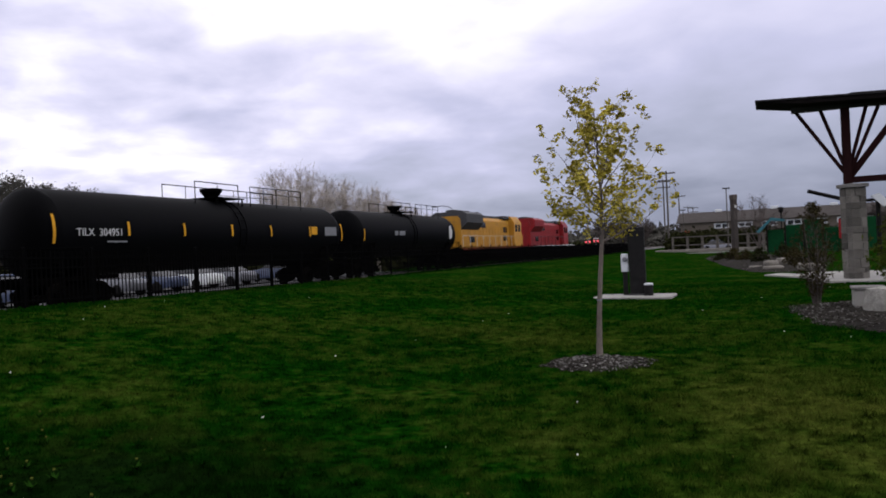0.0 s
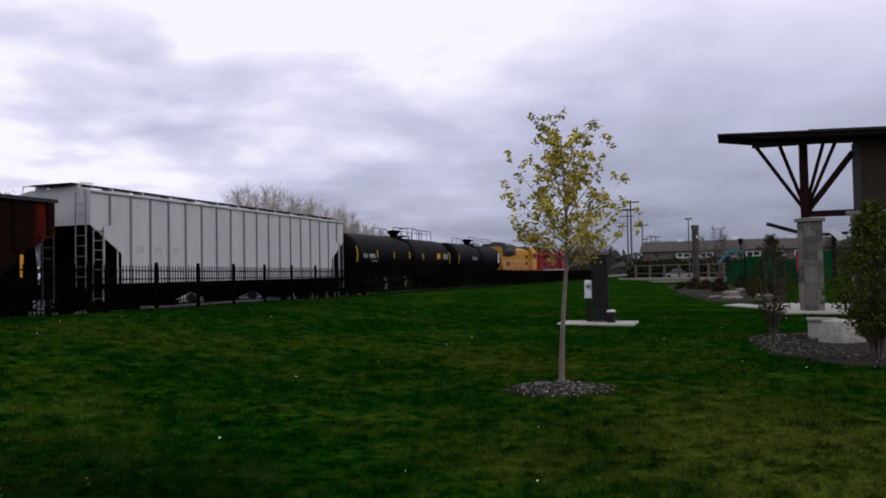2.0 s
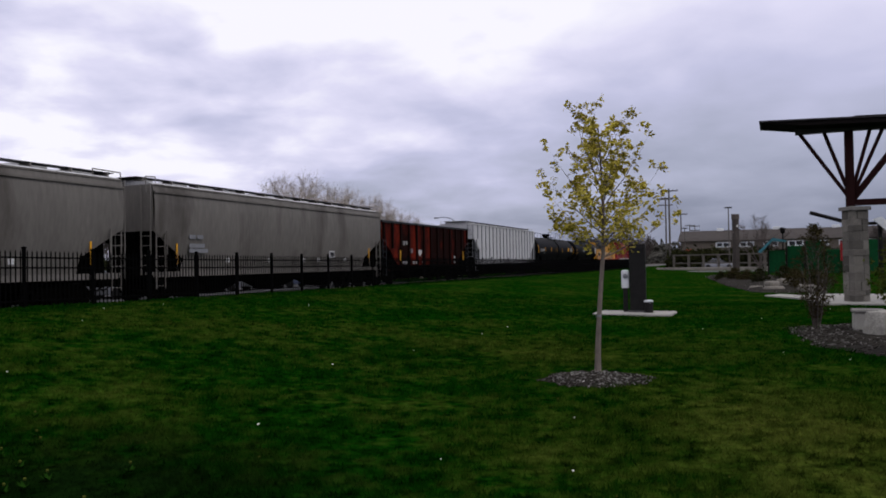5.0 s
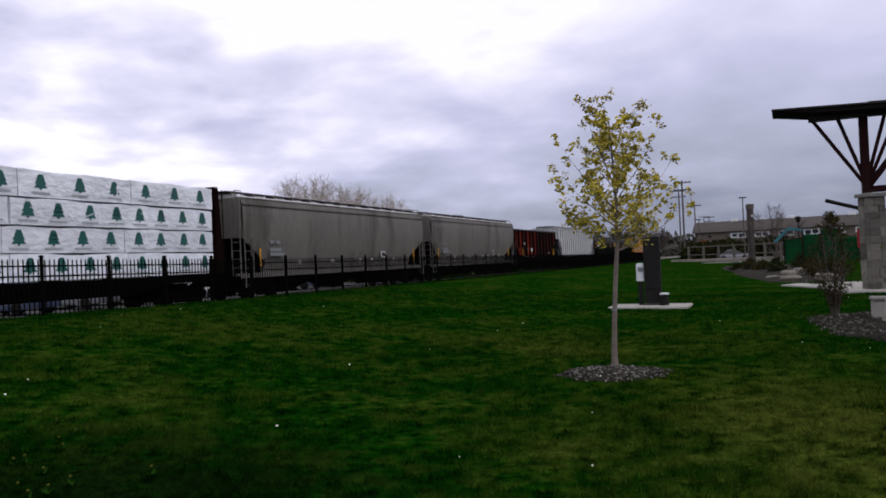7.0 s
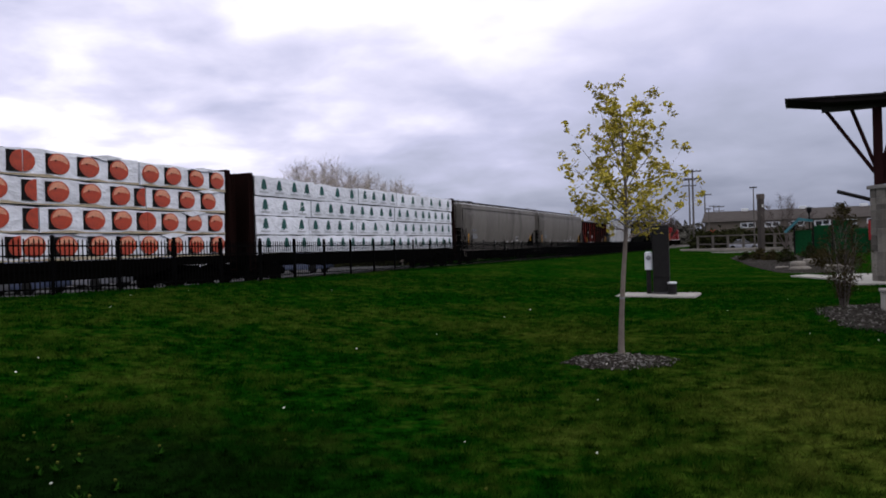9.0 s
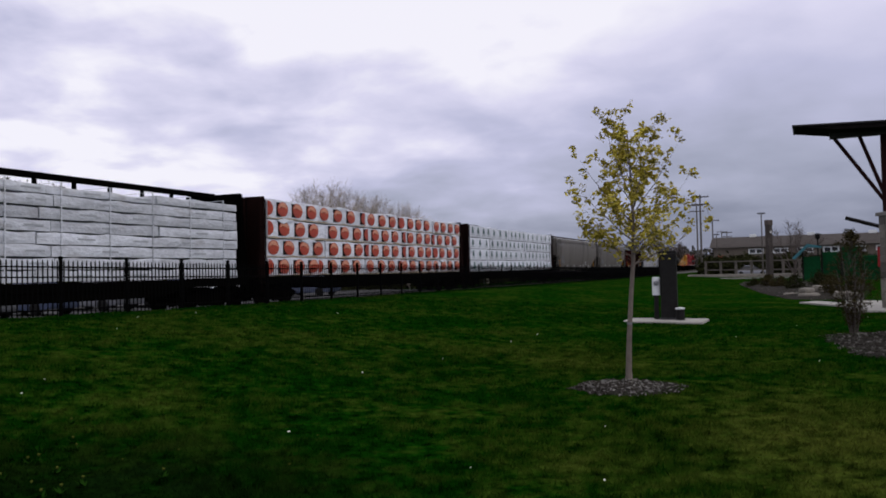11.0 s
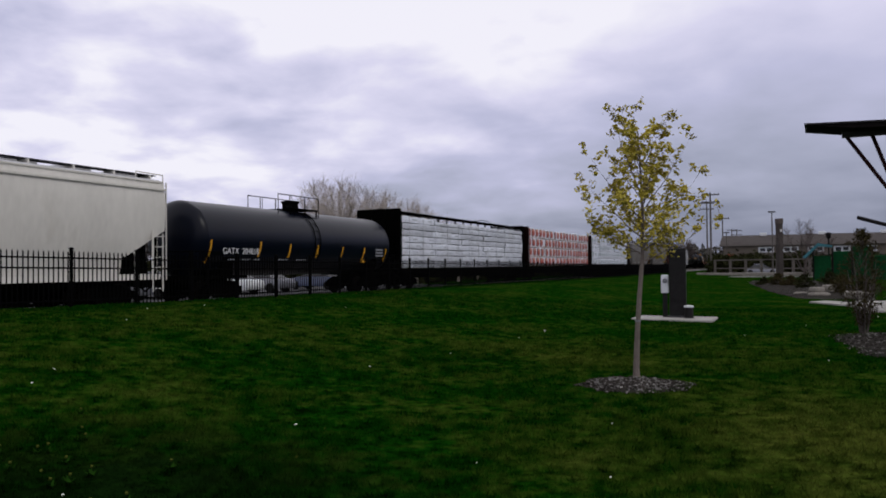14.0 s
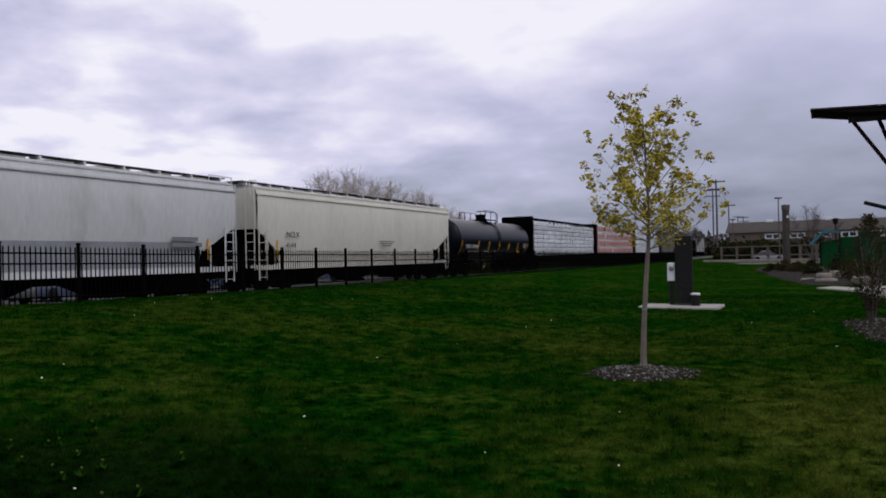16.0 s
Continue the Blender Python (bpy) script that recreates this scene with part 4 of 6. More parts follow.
def lumber_car(centre, load, tiers, kind, label):
    c = car("centerbeam_flatcar", centre, label, "flatcar")
    rng = random.Random(int(centre * 10) + 500)
    h = load / 2
    deck, high = 1.28, 3.42 if kind != "plain" else 3.40
    fr = Shape().box(-h - 0.55, -1.42, 0.98, h + 0.55, 1.42, deck - 0.02)
    fr.prism([(-h + 2.8, 0.98), (h - 2.8, 0.98), (h - 4.4, 0.66), (-h + 4.4, 0.66)], -1.38, -1.26).prism([(-h + 2.8, 0.98), (h - 2.8, 0.98), (h - 4.4, 0.66), (-h + 4.4, 0.66)], 1.26, 1.38)
    part("deck", fr, UNDER, c, "dark steel deck with fish-belly sills")
    body = UNDER if kind == "plain" else BROWN_STEEL
    for sg in (-1, 1):
        bh = Shape()
        a, b = sorted((sg * (h + 0.10), sg * (h + 0.20)))
        bh.box(a, -1.42, deck - 0.02, b, 1.42, deck + high + 0.12)
        for y in (-1.42, -0.5, 0.42, 1.30):
            a, b = sorted((sg * (h + 0.2), sg * (h + 0.52)))
            bh.prism([(sg * (h + 0.2), deck), (sg * (h + 0.56), deck), (sg * (h + 0.3), deck + high + 0.1), (sg * (h + 0.2), deck + high + 0.1)], y, y + 0.12)
        part("bulkhead", bh, body, c, "tall steel end bulkhead")
        ladder(c, min(sg * (h + 0.12), sg * (h + 0.48)), -1.47, 0.6, deck + high, 0.36, body)
        truck(c, sg * (h - 1.4))
        coupler(c, sg * (h + 0.55), sg)
    cb = Shape().box(-h - 0.1, -0.16, deck + high - 0.02, h + 0.1, 0.16, deck + high + 0.16)
    for k in range(15):
        x = -h + load * (k + 0.5) / 15
        cb.box(x - 0.05, -0.06, deck, x + 0.05, 0.06, deck + high)
    part("centre_beam", cb, body, c)
    th = (high if kind != "plain" else 3.1) / tiers
    rows = 5
    for side in (-1, 1):
        for t in range(tiers):
            cuts = [-h + 0.06]
            shift = rng.uniform(-0.35, 0.35)
            for k in range(1, rows):
                cuts.append(-h + load * k / rows + shift * (1 if k % 2 else 0.6))
            cuts.append(h - 0.06)
            for k in range(rows):
                x0, x1 = cuts[k] + 0.015, cuts[k + 1] - 0.015
                y0, y1 = (-1.42 + rng.uniform(-0.04, 0.05), -0.2) if side < 0 else (0.2, 1.42)
                z0 = deck + t * th + 0.03
                drop = 0.0
                if kind == "plain" and t == tiers - 1:
                    drop = rng.choice((0.0, 0.02, 0.1, 0.16))
                z1 = deck + (t + 1) * th - 0.012 - drop + (rng.uniform(-0.02, 0.05) if t == tiers - 1 else 0)
                # a wrapped bundle, its faces slack between the corners
                nx, nz = 7, 3
                pk = Shape()
                front, back = [], []
                for i in range(nx + 1):
                    for j in range(nz + 1):
                        x, z = x0 + (x1 - x0) * i / nx, z0 + (z1 - z0) * j / nz
                        inner = 0 < i < nx and 0 < j < nz
                        edge = 0.02 if j in (0, nz) or i in (0, nx) else 0.0
                        top_sag = rng.uniform(-0.04, 0.03) if j == nz else rng.uniform(-0.008, 0.008)
                        edge += rng.uniform(-0.012, 0.012)
                        front.append((x, (y0 + edge) if side < 0 else y0, z + top_sag))
                        back.append((x, y1 if side < 0 else y1 - edge, z + top_sag))
                kk = nz + 1
                q = [(a * kk + b, (a + 1) * kk + b, (a + 1) * kk + b + 1, a * kk + b + 1) for a in range(nx) for b in range(nz)]
                o = len(front)
                q += [(o + a * kk + b, o + a * kk + b + 1, o + (a + 1) * kk + b + 1, o + (a + 1) * kk + b) for a in range(nx) for b in range(nz)]
                q += [(a * kk + nz, (a + 1) * kk + nz, o + (a + 1) * kk + nz, o + a * kk + nz) for a in range(nx)]
                q += [(a * kk, o + a * kk, o + (a + 1) * kk, (a + 1) * kk) for a in range(nx)]
                q += [(b, b + 1, o + b + 1, o + b) for b in range(nz)] + [(nx * kk + b, o + nx * kk + b, o + nx * kk + b + 1, nx * kk + b + 1) for b in range(nz)]
                pk.add(front + back, q)
                wrap = part("lumber_package", pk, WRAP_GREY if kind == "plain" else WRAP_WHITE, c, "", smooth=50)
                if side > 0:
                    continue
                if kind == "disc":
                    disc_prints(wrap, rng, x0, x1, y0 - 0.004, z0, z1)
                    continue
                n = max(1, round((x1 - x0) / 1.27))
                for i in range(n):
                    xm = x0 + (x1 - x0) * (i + 0.5) / n + rng.uniform(-0.06, 0.06)
                    zm = (z0 + z1) / 2
                    y = y0 - 0.004
                    if kind == "tree":
                        part("printed_mark", MARK_TREE, MARK_GREEN, wrap, at=pose(xm, y, zm - 0.13))
                        part("printed_bar", MARK_BAR, MARK_GREY, wrap, at=pose(xm, y, zm - 0.27))
                    elif i % 2:
                        part("printed_bar", MARK_BAR, MARK_GREY, wrap, at=pose(xm, y, zm))
    # straps over the load
    for k in range(12):
        x = -h + load * (k + 0.5) / 12
        st = Shape().box(x - 0.025, -1.46, deck, x + 0.025, -1.445, deck + 3.12).box(x - 0.025, -1.46, deck + 3.12, x + 0.025, -0.15, deck + 3.13)
        if kind == "plain":
            part("tie_strap", st, WRAP_GREY, c)
    return c


MARK_TREE = tree_mark().mesh("printed_mark", MARK_GREEN, 0)
MARK_DISC = disc_mark().mesh("printed_mark", MARK_ORANGE, 0)
MARK_LEFT = disc_mark(math.pi / 2, 1.5 * math.pi, seam=True).mesh("printed_mark", MARK_ORANGE, 0)
MARK_RIGHT = disc_mark(-math.pi / 2, math.pi / 2, seam=True).mesh("printed_mark", MARK_ORANGE, 0)
MARK_SHINE = shine_mark().mesh("printed_gloss", MARK_PEACH, 0)
MARK_STEM = Shape().prism([(-0.035, -0.02), (0.015, -0.03), (0.045, 0.02), (0.0, 0.035)], -0.018, -0.0165).mesh("printed_stem", MARK_BLACK, 0)
MARK_PATCH = Shape().box(-0.20, -0.006, -0.33, 0.22, 0, 0.30).mesh("printed_patch", MARK_BLACK, 0)
MARK_BAR = Shape().box(-0.33, -0.004, -0.03, 0.33, 0, 0.03).mesh("printed_bar", MARK_GREY, 0)


def locomotive(centre, length, mat, label, yellow):
    c = car("diesel_locomotive", centre, label, "locomotive", "locomotives of the train")
    h = length / 2
    fr = Shape().box(-h, -1.5, 1.15, h, 1.5, 1.55).box(-h * 0.36, -1.4, 0.45, h * 0.36, 1.4, 1.16)
    for sg in (-1, 1):
        fr.prism([(sg * h, 0.3), (sg * h, 1.2), (sg * (h - 0.5), 1.2), (sg * (h - 0.2), 0.3)], -1.45, 1.45)
    part("underframe", fr, UNDER, c, "black frame with fuel tank")
    hood = Shape()
    hood.prism([(-0.98, 1.55), (-0.98, 3.9), (-0.75, 4.2), (0.75, 4.2), (0.98, 3.9), (0.98, 1.55)], -h + 1.2, h - 6.3, "x")
    part("hood", hood, mat, c, "long engine hood")
    # flared radiator housing at the rear
    rad = Shape().prism([(-1.0, 3.1), (-1.5, 3.65), (-1.5, 4.35), (-1.2, 4.55), (1.2, 4.55), (1.5, 4.35), (1.5, 3.65), (1.0, 3.1)], -h + 1.25, -h + 5.6, "x")
    part("radiator", rad, LOCO_GREY if yellow else mat, c, "flared dark radiator housing")
    for k in range(3):
        part("roof_fan", Shape().lathe([(0.55, 0), (0.55, 0.16), (0.4, 0.2)], 16, "z", (-h + 2.1 + 1.3 * k, 0, 4.55)), LOCO_GREY, c)
    cab = Shape().prism([(-1.5, 1.55), (-1.5, 3.9), (-1.1, 4.5), (1.1, 4.5), (1.5, 3.9), (1.5, 1.55)], h - 6.25, h - 3.6, "x")
    part("cab", cab, mat, c, "driver's cab")
    for x in (h - 5.9, h - 4.8):
        part("cab_window", Shape().box(x, -1.52, 3.0, x + 0.8, -1.505, 3.7), GLASS_DARK, c)
    nose = Shape().prism([(h - 3.6, 1.55), (h - 3.6, 3.3), (h - 1.6, 3.0), (h - 1.2, 2.6), (h - 1.2, 1.55)], -0.95, 0.95)
    part("nose", nose, mat, c)
    top = Shape().box(-h + 5.7, -0.7, 4.2, h - 8.2, 0.7, 4.42).tube((-h + 8, 0, 4.4), (-h + 8, 0, 4.75), 0.35, 0.3, 12).box(h - 8.1, -1.0, 4.2, h - 6.3, 1.0, 4.5)
    part("roof_gear", top, LOCO_GREY, c)
    for k in range(9):
        x = -h + 6.0 + k * (length - 13.2) / 9
        part("hood_door", Shape().box(x, -1.01, 1.75, x + 0.78, -0.985, 3.4), mat, c)
    for x, z in ((-h + 6.3, 3.55), (-h + 3.2, 2.3), (h - 8.4, 3.2), (h - 8.4, 2.4)):
        part("grille", Shape().box(x, -1.03, z - 0.28, x + 1.3, -1.0, z + 0.22), GLASS_DARK, c, "black louvred grille")
    hr = Shape()
    xs = [-h + 0.3 + (length - 4) * k / 10 for k in range(11)]
    for y in (-1.47, 1.47):
        hr.pipe([(xs[0], y, 2.55), (xs[-1], y, 2.55)], 0.02)
        for x in xs:
            hr.pipe([(x, y, 1.5), (x, y, 2.55)], 0.02)
    part("handrail", hr, LOCO_GREY if not yellow else WHITE, c)
    for sg in (-1, 1):
        truck(c, sg * (h - 4.2), 0.45, 3, 1.7)
        coupler(c, sg * h, sg)
        st = Shape()
        for i in range(4):
            st.box(sg * (h - 0.3) - 0.28, -1.52, 0.35 + i * 0.3, sg * (h - 0.3) + 0.28, -1.3, 0.39 + i * 0.3)
        part("step", st, UNDER, c)
    part("sill_stripe", Shape().box(-h + 0.1, -1.515, 1.42, h - 0.1, -1.503, 1.54), MARK_ORANGE if yellow else WHITE, c)
    return c


def build_train():
    locomotive(188.7, 22.0, LOCO_RED, "red diesel locomotive leading the freight train", False)
    locomotive(166.2, 21.4, LOCO_YELLOW, "yellow diesel locomotive with dark grey radiator housing", True)
    t2 = tank_car(146.4, 16.6, 1.46, TANK_BLACK, None, label="dirty black tank car with a torn white patch", stripes=[(-7.6, 2.2, 2.9)])
    part("placard", Shape().prism([(6.3, 2.3), (6.75, 2.35), (6.95, 2.9), (6.6, 3.35), (6.35, 3.2)], -1.5, -1.46), WHITE, t2, "torn white patch")
    bars(t2, -3.4, -1.47, 2.55, [(0.5, 0, 0), (0.9, 0.7, 0)], 0, 0.28, GREY_PAINT)
    t1 = tank_car(126.7, 19.3, 1.5, TANK_BLACK, ("TILX  304951", -8.5, 2.45, 0.36), label="long black tank car with yellow stripes and white lettering", hatch_x=0.5,
                  stripes=[(-9.35, 2.2, 3.15), (-6.2, 2.45, 2.95), (-3.3, 2.45, 2.95), (-0.3, 2.45, 2.95), (2.6, 2.45, 2.95), (6.0, 2.45, 2.95), (9.3, 2.2, 3.15)])
    bars(t1, -7.2, -1.5, 2.22, [(0.9, 0, 0)], 0, 0.06, GREY_PAINT)
    part("placard", Shape().box(6.15, -1.52, 2.55, 6.7, -1.5, 2.95), YELLOW, t1, "yellow placard")
    part("placard", Shape().box(7.5, -1.52, 2.5, 8.7, -1.5, 2.95), GREY_PAINT, t1, "grey stencil panel")
    wh, _ = covered_hopper(105.3, 19.8, HOPPER_WHITE, "white covered hopper car with upright ribs on flat sides", curved=False, ribs=18, wide=1.58, end_shade_mat=UNDER)
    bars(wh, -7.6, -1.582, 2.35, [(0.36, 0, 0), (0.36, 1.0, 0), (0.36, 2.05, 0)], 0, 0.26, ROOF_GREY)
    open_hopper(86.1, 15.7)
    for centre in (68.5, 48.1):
        g, w = covered_hopper(centre, 18.9, HOPPER_GREY, "weathered grey covered hopper car with rounded sides", end_shade_mat=UNDER)
        h = 18.9 / 2
        part("reflective_stripe", Shape().box(-h + 1.25, -1.49, 1.5, -h + 1.33, -1.47, 2.3), YELLOW, g)
        part("reflective_stripe", Shape().box(h - 1.40, -1.49, 1.5, h - 1.32, -1.47, 2.3), YELLOW, g)
        bars(g, -h + 1.9, -1.565, 2.15, [(0.36, 0, 0.35), (0.36, 0.45, 0.35), (0.9, 0, 0), (1.1, 0, -0.2)], 0, 0.16, GREY_PAINT)
        for x in (-5.2, -2.2, 0.8, 2.2, 5.0):
            part("placard", Shape().box(x, -1.55, 1.55, x + 0.18, -1.5, 1.73), WHITE, g)
        part("placard", Shape().box(3.4, -1.56, 1.75, 3.9, -1.52, 2.1), WHITE, g, "small framed notice")
        part("placard", Shape().box(3.46, -1.57, 1.81, 3.84, -1.56, 2.04), DARK_PAINT, g)
    lumber_car(25.7, 22.6, 4, "tree", "centerbeam flatcar loaded with white-wrapped lumber printed with green trees")
    lumber_car(1.3, 22.4, 4, "disc", "centerbeam flatcar loaded with white-wrapped lumber printed with orange discs")
    lumber_car(-23.1, 22.6, 8, "plain", "dark centerbeam flatcar loaded with grey-white wrapped lumber")
    t3 = tank_car(-43.5, 15.8, 1.52, TANK_BLUE, ("GATX  204818", -6.45, 1.97, 0.36), label="blue-black tank car with yellow stripes and white lettering", hatch_x=0.2, saddle=True,
                  stripes=[(-7.16, 1.6, 2.5), (-4.12, 1.85, 2.5), (-1.99, 1.85, 2.45), (0.21, 1.85, 2.45), (2.44, 1.85, 2.4), (4.6, 1.75, 2.4), (6.96, 1.7, 2.4)])
    part("placard", Shape().box(4.35, -1.44, 1.62, 4.85, -1.42, 1.75), YELLOW, t3, "yellow placard")
    bars(t3, 5.75, -1.53, 1.95, [(0.8, 0, 0), (0.8, 0, 0.16), (0.8, 0, 0.32)], 0, 0.09, GREY_PAINT)
    bars(t3, -6.2, -1.50, 1.72, [(0.5, 0, 0), (0.6, 0.8, 0), (0.4, 1.6, 0), (1.0, 3.0, 0), (0.8, 4.6, 0)], 0, 0.05, GREY_PAINT)
    bars(t3, 1.6, -1.46, 2.75, [(0.45, 0, 0)], 0, 0.10, GREY_PAINT)
    nc, w = covered_hopper(-62.8, 19.4, HOPPER_CREAM, "cream white covered hopper car with rounded sides", end_shade_mat=UNDER)
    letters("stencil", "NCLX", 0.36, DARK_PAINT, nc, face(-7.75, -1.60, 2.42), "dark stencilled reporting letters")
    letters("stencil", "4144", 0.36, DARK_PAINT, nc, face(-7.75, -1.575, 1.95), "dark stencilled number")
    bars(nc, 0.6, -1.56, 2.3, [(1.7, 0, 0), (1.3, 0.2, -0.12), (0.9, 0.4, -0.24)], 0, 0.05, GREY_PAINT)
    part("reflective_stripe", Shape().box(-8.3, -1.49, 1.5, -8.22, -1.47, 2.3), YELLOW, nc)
    hp, w = covered_hopper(-83.6, 19.4, HOPPER_PALE, "pale grey covered hopper car with rounded sides", end_shade_mat=UNDER)
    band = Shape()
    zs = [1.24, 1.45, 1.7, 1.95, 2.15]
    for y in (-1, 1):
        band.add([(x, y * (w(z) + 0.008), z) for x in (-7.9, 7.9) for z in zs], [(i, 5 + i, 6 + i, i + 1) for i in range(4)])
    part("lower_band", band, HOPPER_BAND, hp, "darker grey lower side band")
    bars(hp, 6.3, -1.58, 2.2, [(1.3, 0, 0), (1.5, 0, -0.22)], 0, 0.14, GREY_PAINT)
    part("reflective_stripe", Shape().box(8.22, -1.49, 1.5, 8.3, -1.47, 2.3), YELLOW, hp)


build_train()

# ---- the park: trees, beds, kiosk, pavilion, far things ----
def at_ground(x, y, rz=0.0, dz=0.0):
    return pose(x, y, lawn(x, y) + dz, 0, 0, rz)


def polar(az, dist):
    """A place by its bearing (degrees to the left of straight ahead) and distance."""
    return -dist * math.sin(radians(az)), dist * math.cos(radians(az))


def leaf_cloud(rng, places, size, per, spread):
    """Many small folded leaves round the given places."""
    sh = Shape()
    for p, d in places:
        for _ in range(per):
            c = p + Vector((rng.gauss(0, spread), rng.gauss(0, spread), rng.gauss(0, spread)))
            a = Vector((rng.gauss(0, 1), rng.gauss(0, 1), rng.gauss(0, 0.6))).normalized()
            b = a.orthogonal().normalized()
            b.rotate(Matrix.Rotation(rng.uniform(0, 6.28), 3, a))
            n = a.cross(b) * 0.25
            s = size * rng.uniform(0.6, 1.3)
            sh.add([c - a * s, c + b * s * 0.55 + n * s, c + a * s, c - b * s * 0.55 + n * s], [(0, 1, 2), (0, 2, 3)])
    return sh


def young_tree():
    x, y = 2.17, 10.57
    t = thing("young_tree", at_ground(x, y), "young slim maple tree with sparse yellow-green spring leaves", "tree")
    rng = random.Random(11)
    tr = Shape()
    pts = [(-0.02, 0, -0.1), (-0.02, 0, 0.15), (0.0, 0, 0.6), (0.035, 0, 1.1), (0.09, 0.01, 1.7), (0.10, 0.0, 2.3), (0.08, 0.01, 2.9), (0.05, 0, 3.45)]
    rad = [0.058, 0.043, 0.036, 0.032, 0.028, 0.021, 0.014, 0.008]
    for a, b, r0, r1 in zip(pts, pts[1:], rad, rad[1:]):
        tr.tube(a, b, r0, r1, 10)
    part("trunk", tr, BARK, t, "slim grey-brown trunk", smooth=60)
    limbs, dense, loose = Shape(), [], []

    def limb(a, b, r, twigs, far):
        """A limb that rises in a shallow bow, with side twigs that end in tufts of leaves."""
        last, rise = a, (b - a).length
        for i in range(1, 9):
            u = i / 8
            p = a.lerp(b, u) - Vector((0, 0, 0.16 * rise * u * (1 - u))) + Vector((rng.gauss(0, 0.008), rng.gauss(0, 0.008), rng.gauss(0, 0.008)))
            limbs.tube(last, p, r * (1.06 - u), r * (1.06 - u - 0.11), 4, caps=False)
            if u > 0.3:
                for _ in range(twigs if rng.random() < 0.8 else 1):
                    side = Vector((rng.gauss(0, 1), rng.gauss(0, 1), rng.gauss(0.4, 0.7))).normalized()
                    e = p + side * rng.uniform(0.05, 0.19)
                    limbs.tube(p, e, 0.0035, 0.0018, 3, caps=False)
                    far.append((e, e))
            last = p
        far.append((b.copy(), b))

    # a leaning leader and a second one, then whorls of limbs, wide below and narrow above
    for z, end in ((2.55, (-0.38, 0.05, 3.90)), (2.75, (-0.08, -0.1, 3.92)), (2.5, (0.40, 0.1, 3.80)), (2.3, (0.68, -0.1, 3.45)), (2.2, (-0.76, 0.05, 3.30)), (1.95, (-0.80, 0.1, 2.86)),
                   (1.8, (-0.72, -0.1, 2.52)), (1.7, (-0.66, 0.1, 2.24)), (1.95, (0.90, 0.1, 2.98)), (1.75, (0.84, -0.1, 2.56)), (1.62, (1.08, 0.0, 2.30))):
        limb(Vector((0.09, 0, z)), Vector(end) + Vector((0.07, 0, -0.06 - 0.10 * max(0.0, end[2] - 2.9))), 0.014, 2, loose)
    for k in range(15):
        u = k / 14
        a = k * 2.4 + 0.5
        reach = 0.60 - 0.30 * u
        z = 1.62 + 1.35 * u
        limb(Vector((0.095, 0, z)), Vector((0.09 + reach * math.cos(a), reach * math.sin(a), z + 0.38 + 0.30 * u)), 0.011, 3, dense if u < 0.4 else loose)
    part("branch", limbs, BARK, t, "thin forking branches", smooth=60)
    crown = leaf_cloud(rng, loose, 0.035, 12, 0.028)
    low = leaf_cloud(rng, dense, 0.036, 13, 0.045)
    crown.add(low.v, low.f)
    tagged(part("crown", crown, LEAF, t, "sparse crown of small yellow-green leaves", smooth=0), kind="stuff")
    tag = Shape().lathe([(0.037, 0.0), (0.038, 0.006), (0.038, 0.024), (0.037, 0.03)], 12, "z", (0.011, 0, 0.78))
    part("tree_tag", tag, GREY_PAINT, t)


def bed(name, outline, height, label, chips, seed, light=0.12):
    """A low heap of mulch with a soft outline and loose chips."""
    rng = random.Random(seed)
    n = len(outline)
    cx, cy = sum(p[0] for p in outline) / n, sum(p[1] for p in outline) / n
    ring = []
    for k in range(n * 4):
        i, f = divmod(k, 4)
        a, b, c, d = (Vector(outline[(i + j) % n]) for j in (-1, 0, 1, 2))
        u = f / 4
        p = 0.5 * (2 * b + (c - a) * u + (2 * a - 5 * b + 4 * c - d) * u * u + (3 * b - a - 3 * c + d) * u ** 3)
        ring.append((p.x + rng.gauss(0, 0.03), p.y + rng.gauss(0, 0.03)))
    t = thing(name, pose(cx, cy, 0), label, "mulch bed")
    sh = Shape()
    m = len(ring)
    levels = ((1.0, -0.02), (0.93, 0.45), (0.75, 0.85), (0.45, 1.0), (0.2, 1.0))
    for s, h in levels:
        for x, y in ring:
            px, py = cx + (x - cx) * s, cy + (y - cy) * s
            sh.v.append((px - cx, py - cy, lawn(px, py) + height * h * (1 + 0.4 * noise.noise(Vector((px * 2, py * 2, 1)))) + 0.004))
    sh.f = [(k * m + i, k * m + (i + 1) % m, (k + 1) * m + (i + 1) % m, (k + 1) * m + i) for k in range(len(levels) - 1) for i in range(m)] + [tuple(range(4 * m, 5 * m))]
    part("mulch", sh, MULCH, t, smooth=70)
    dark, pale = Shape(), Shape()
    for _ in range(chips):
        i = rng.randrange(m)
        s = math.sqrt(rng.random()) * 1.04
        x, y = cx + (ring[i][0] - cx) * s, cy + (ring[i][1] - cy) * s
        z = lawn(x, y) + height * min(1.0, max(0.0, (1.02 - s) * 5)) * 0.9
        w, l = rng.uniform(0.005, 0.012), rng.uniform(0.012, 0.035)
        mm = pose(x - cx, y - cy, z + 0.012, rng.uniform(-25, 25), rng.uniform(-25, 25), rng.uniform(0, 180))
        (pale if rng.random() < light else dark).box(-l, -w, -0.006, l, w, 0.006, mm)
    tagged(part("wood_chips", dark, CHIP, t, smooth=0), kind="stuff")
    tagged(part("pale_chips", pale, STONE_CAP, t, smooth=0), kind="stuff")


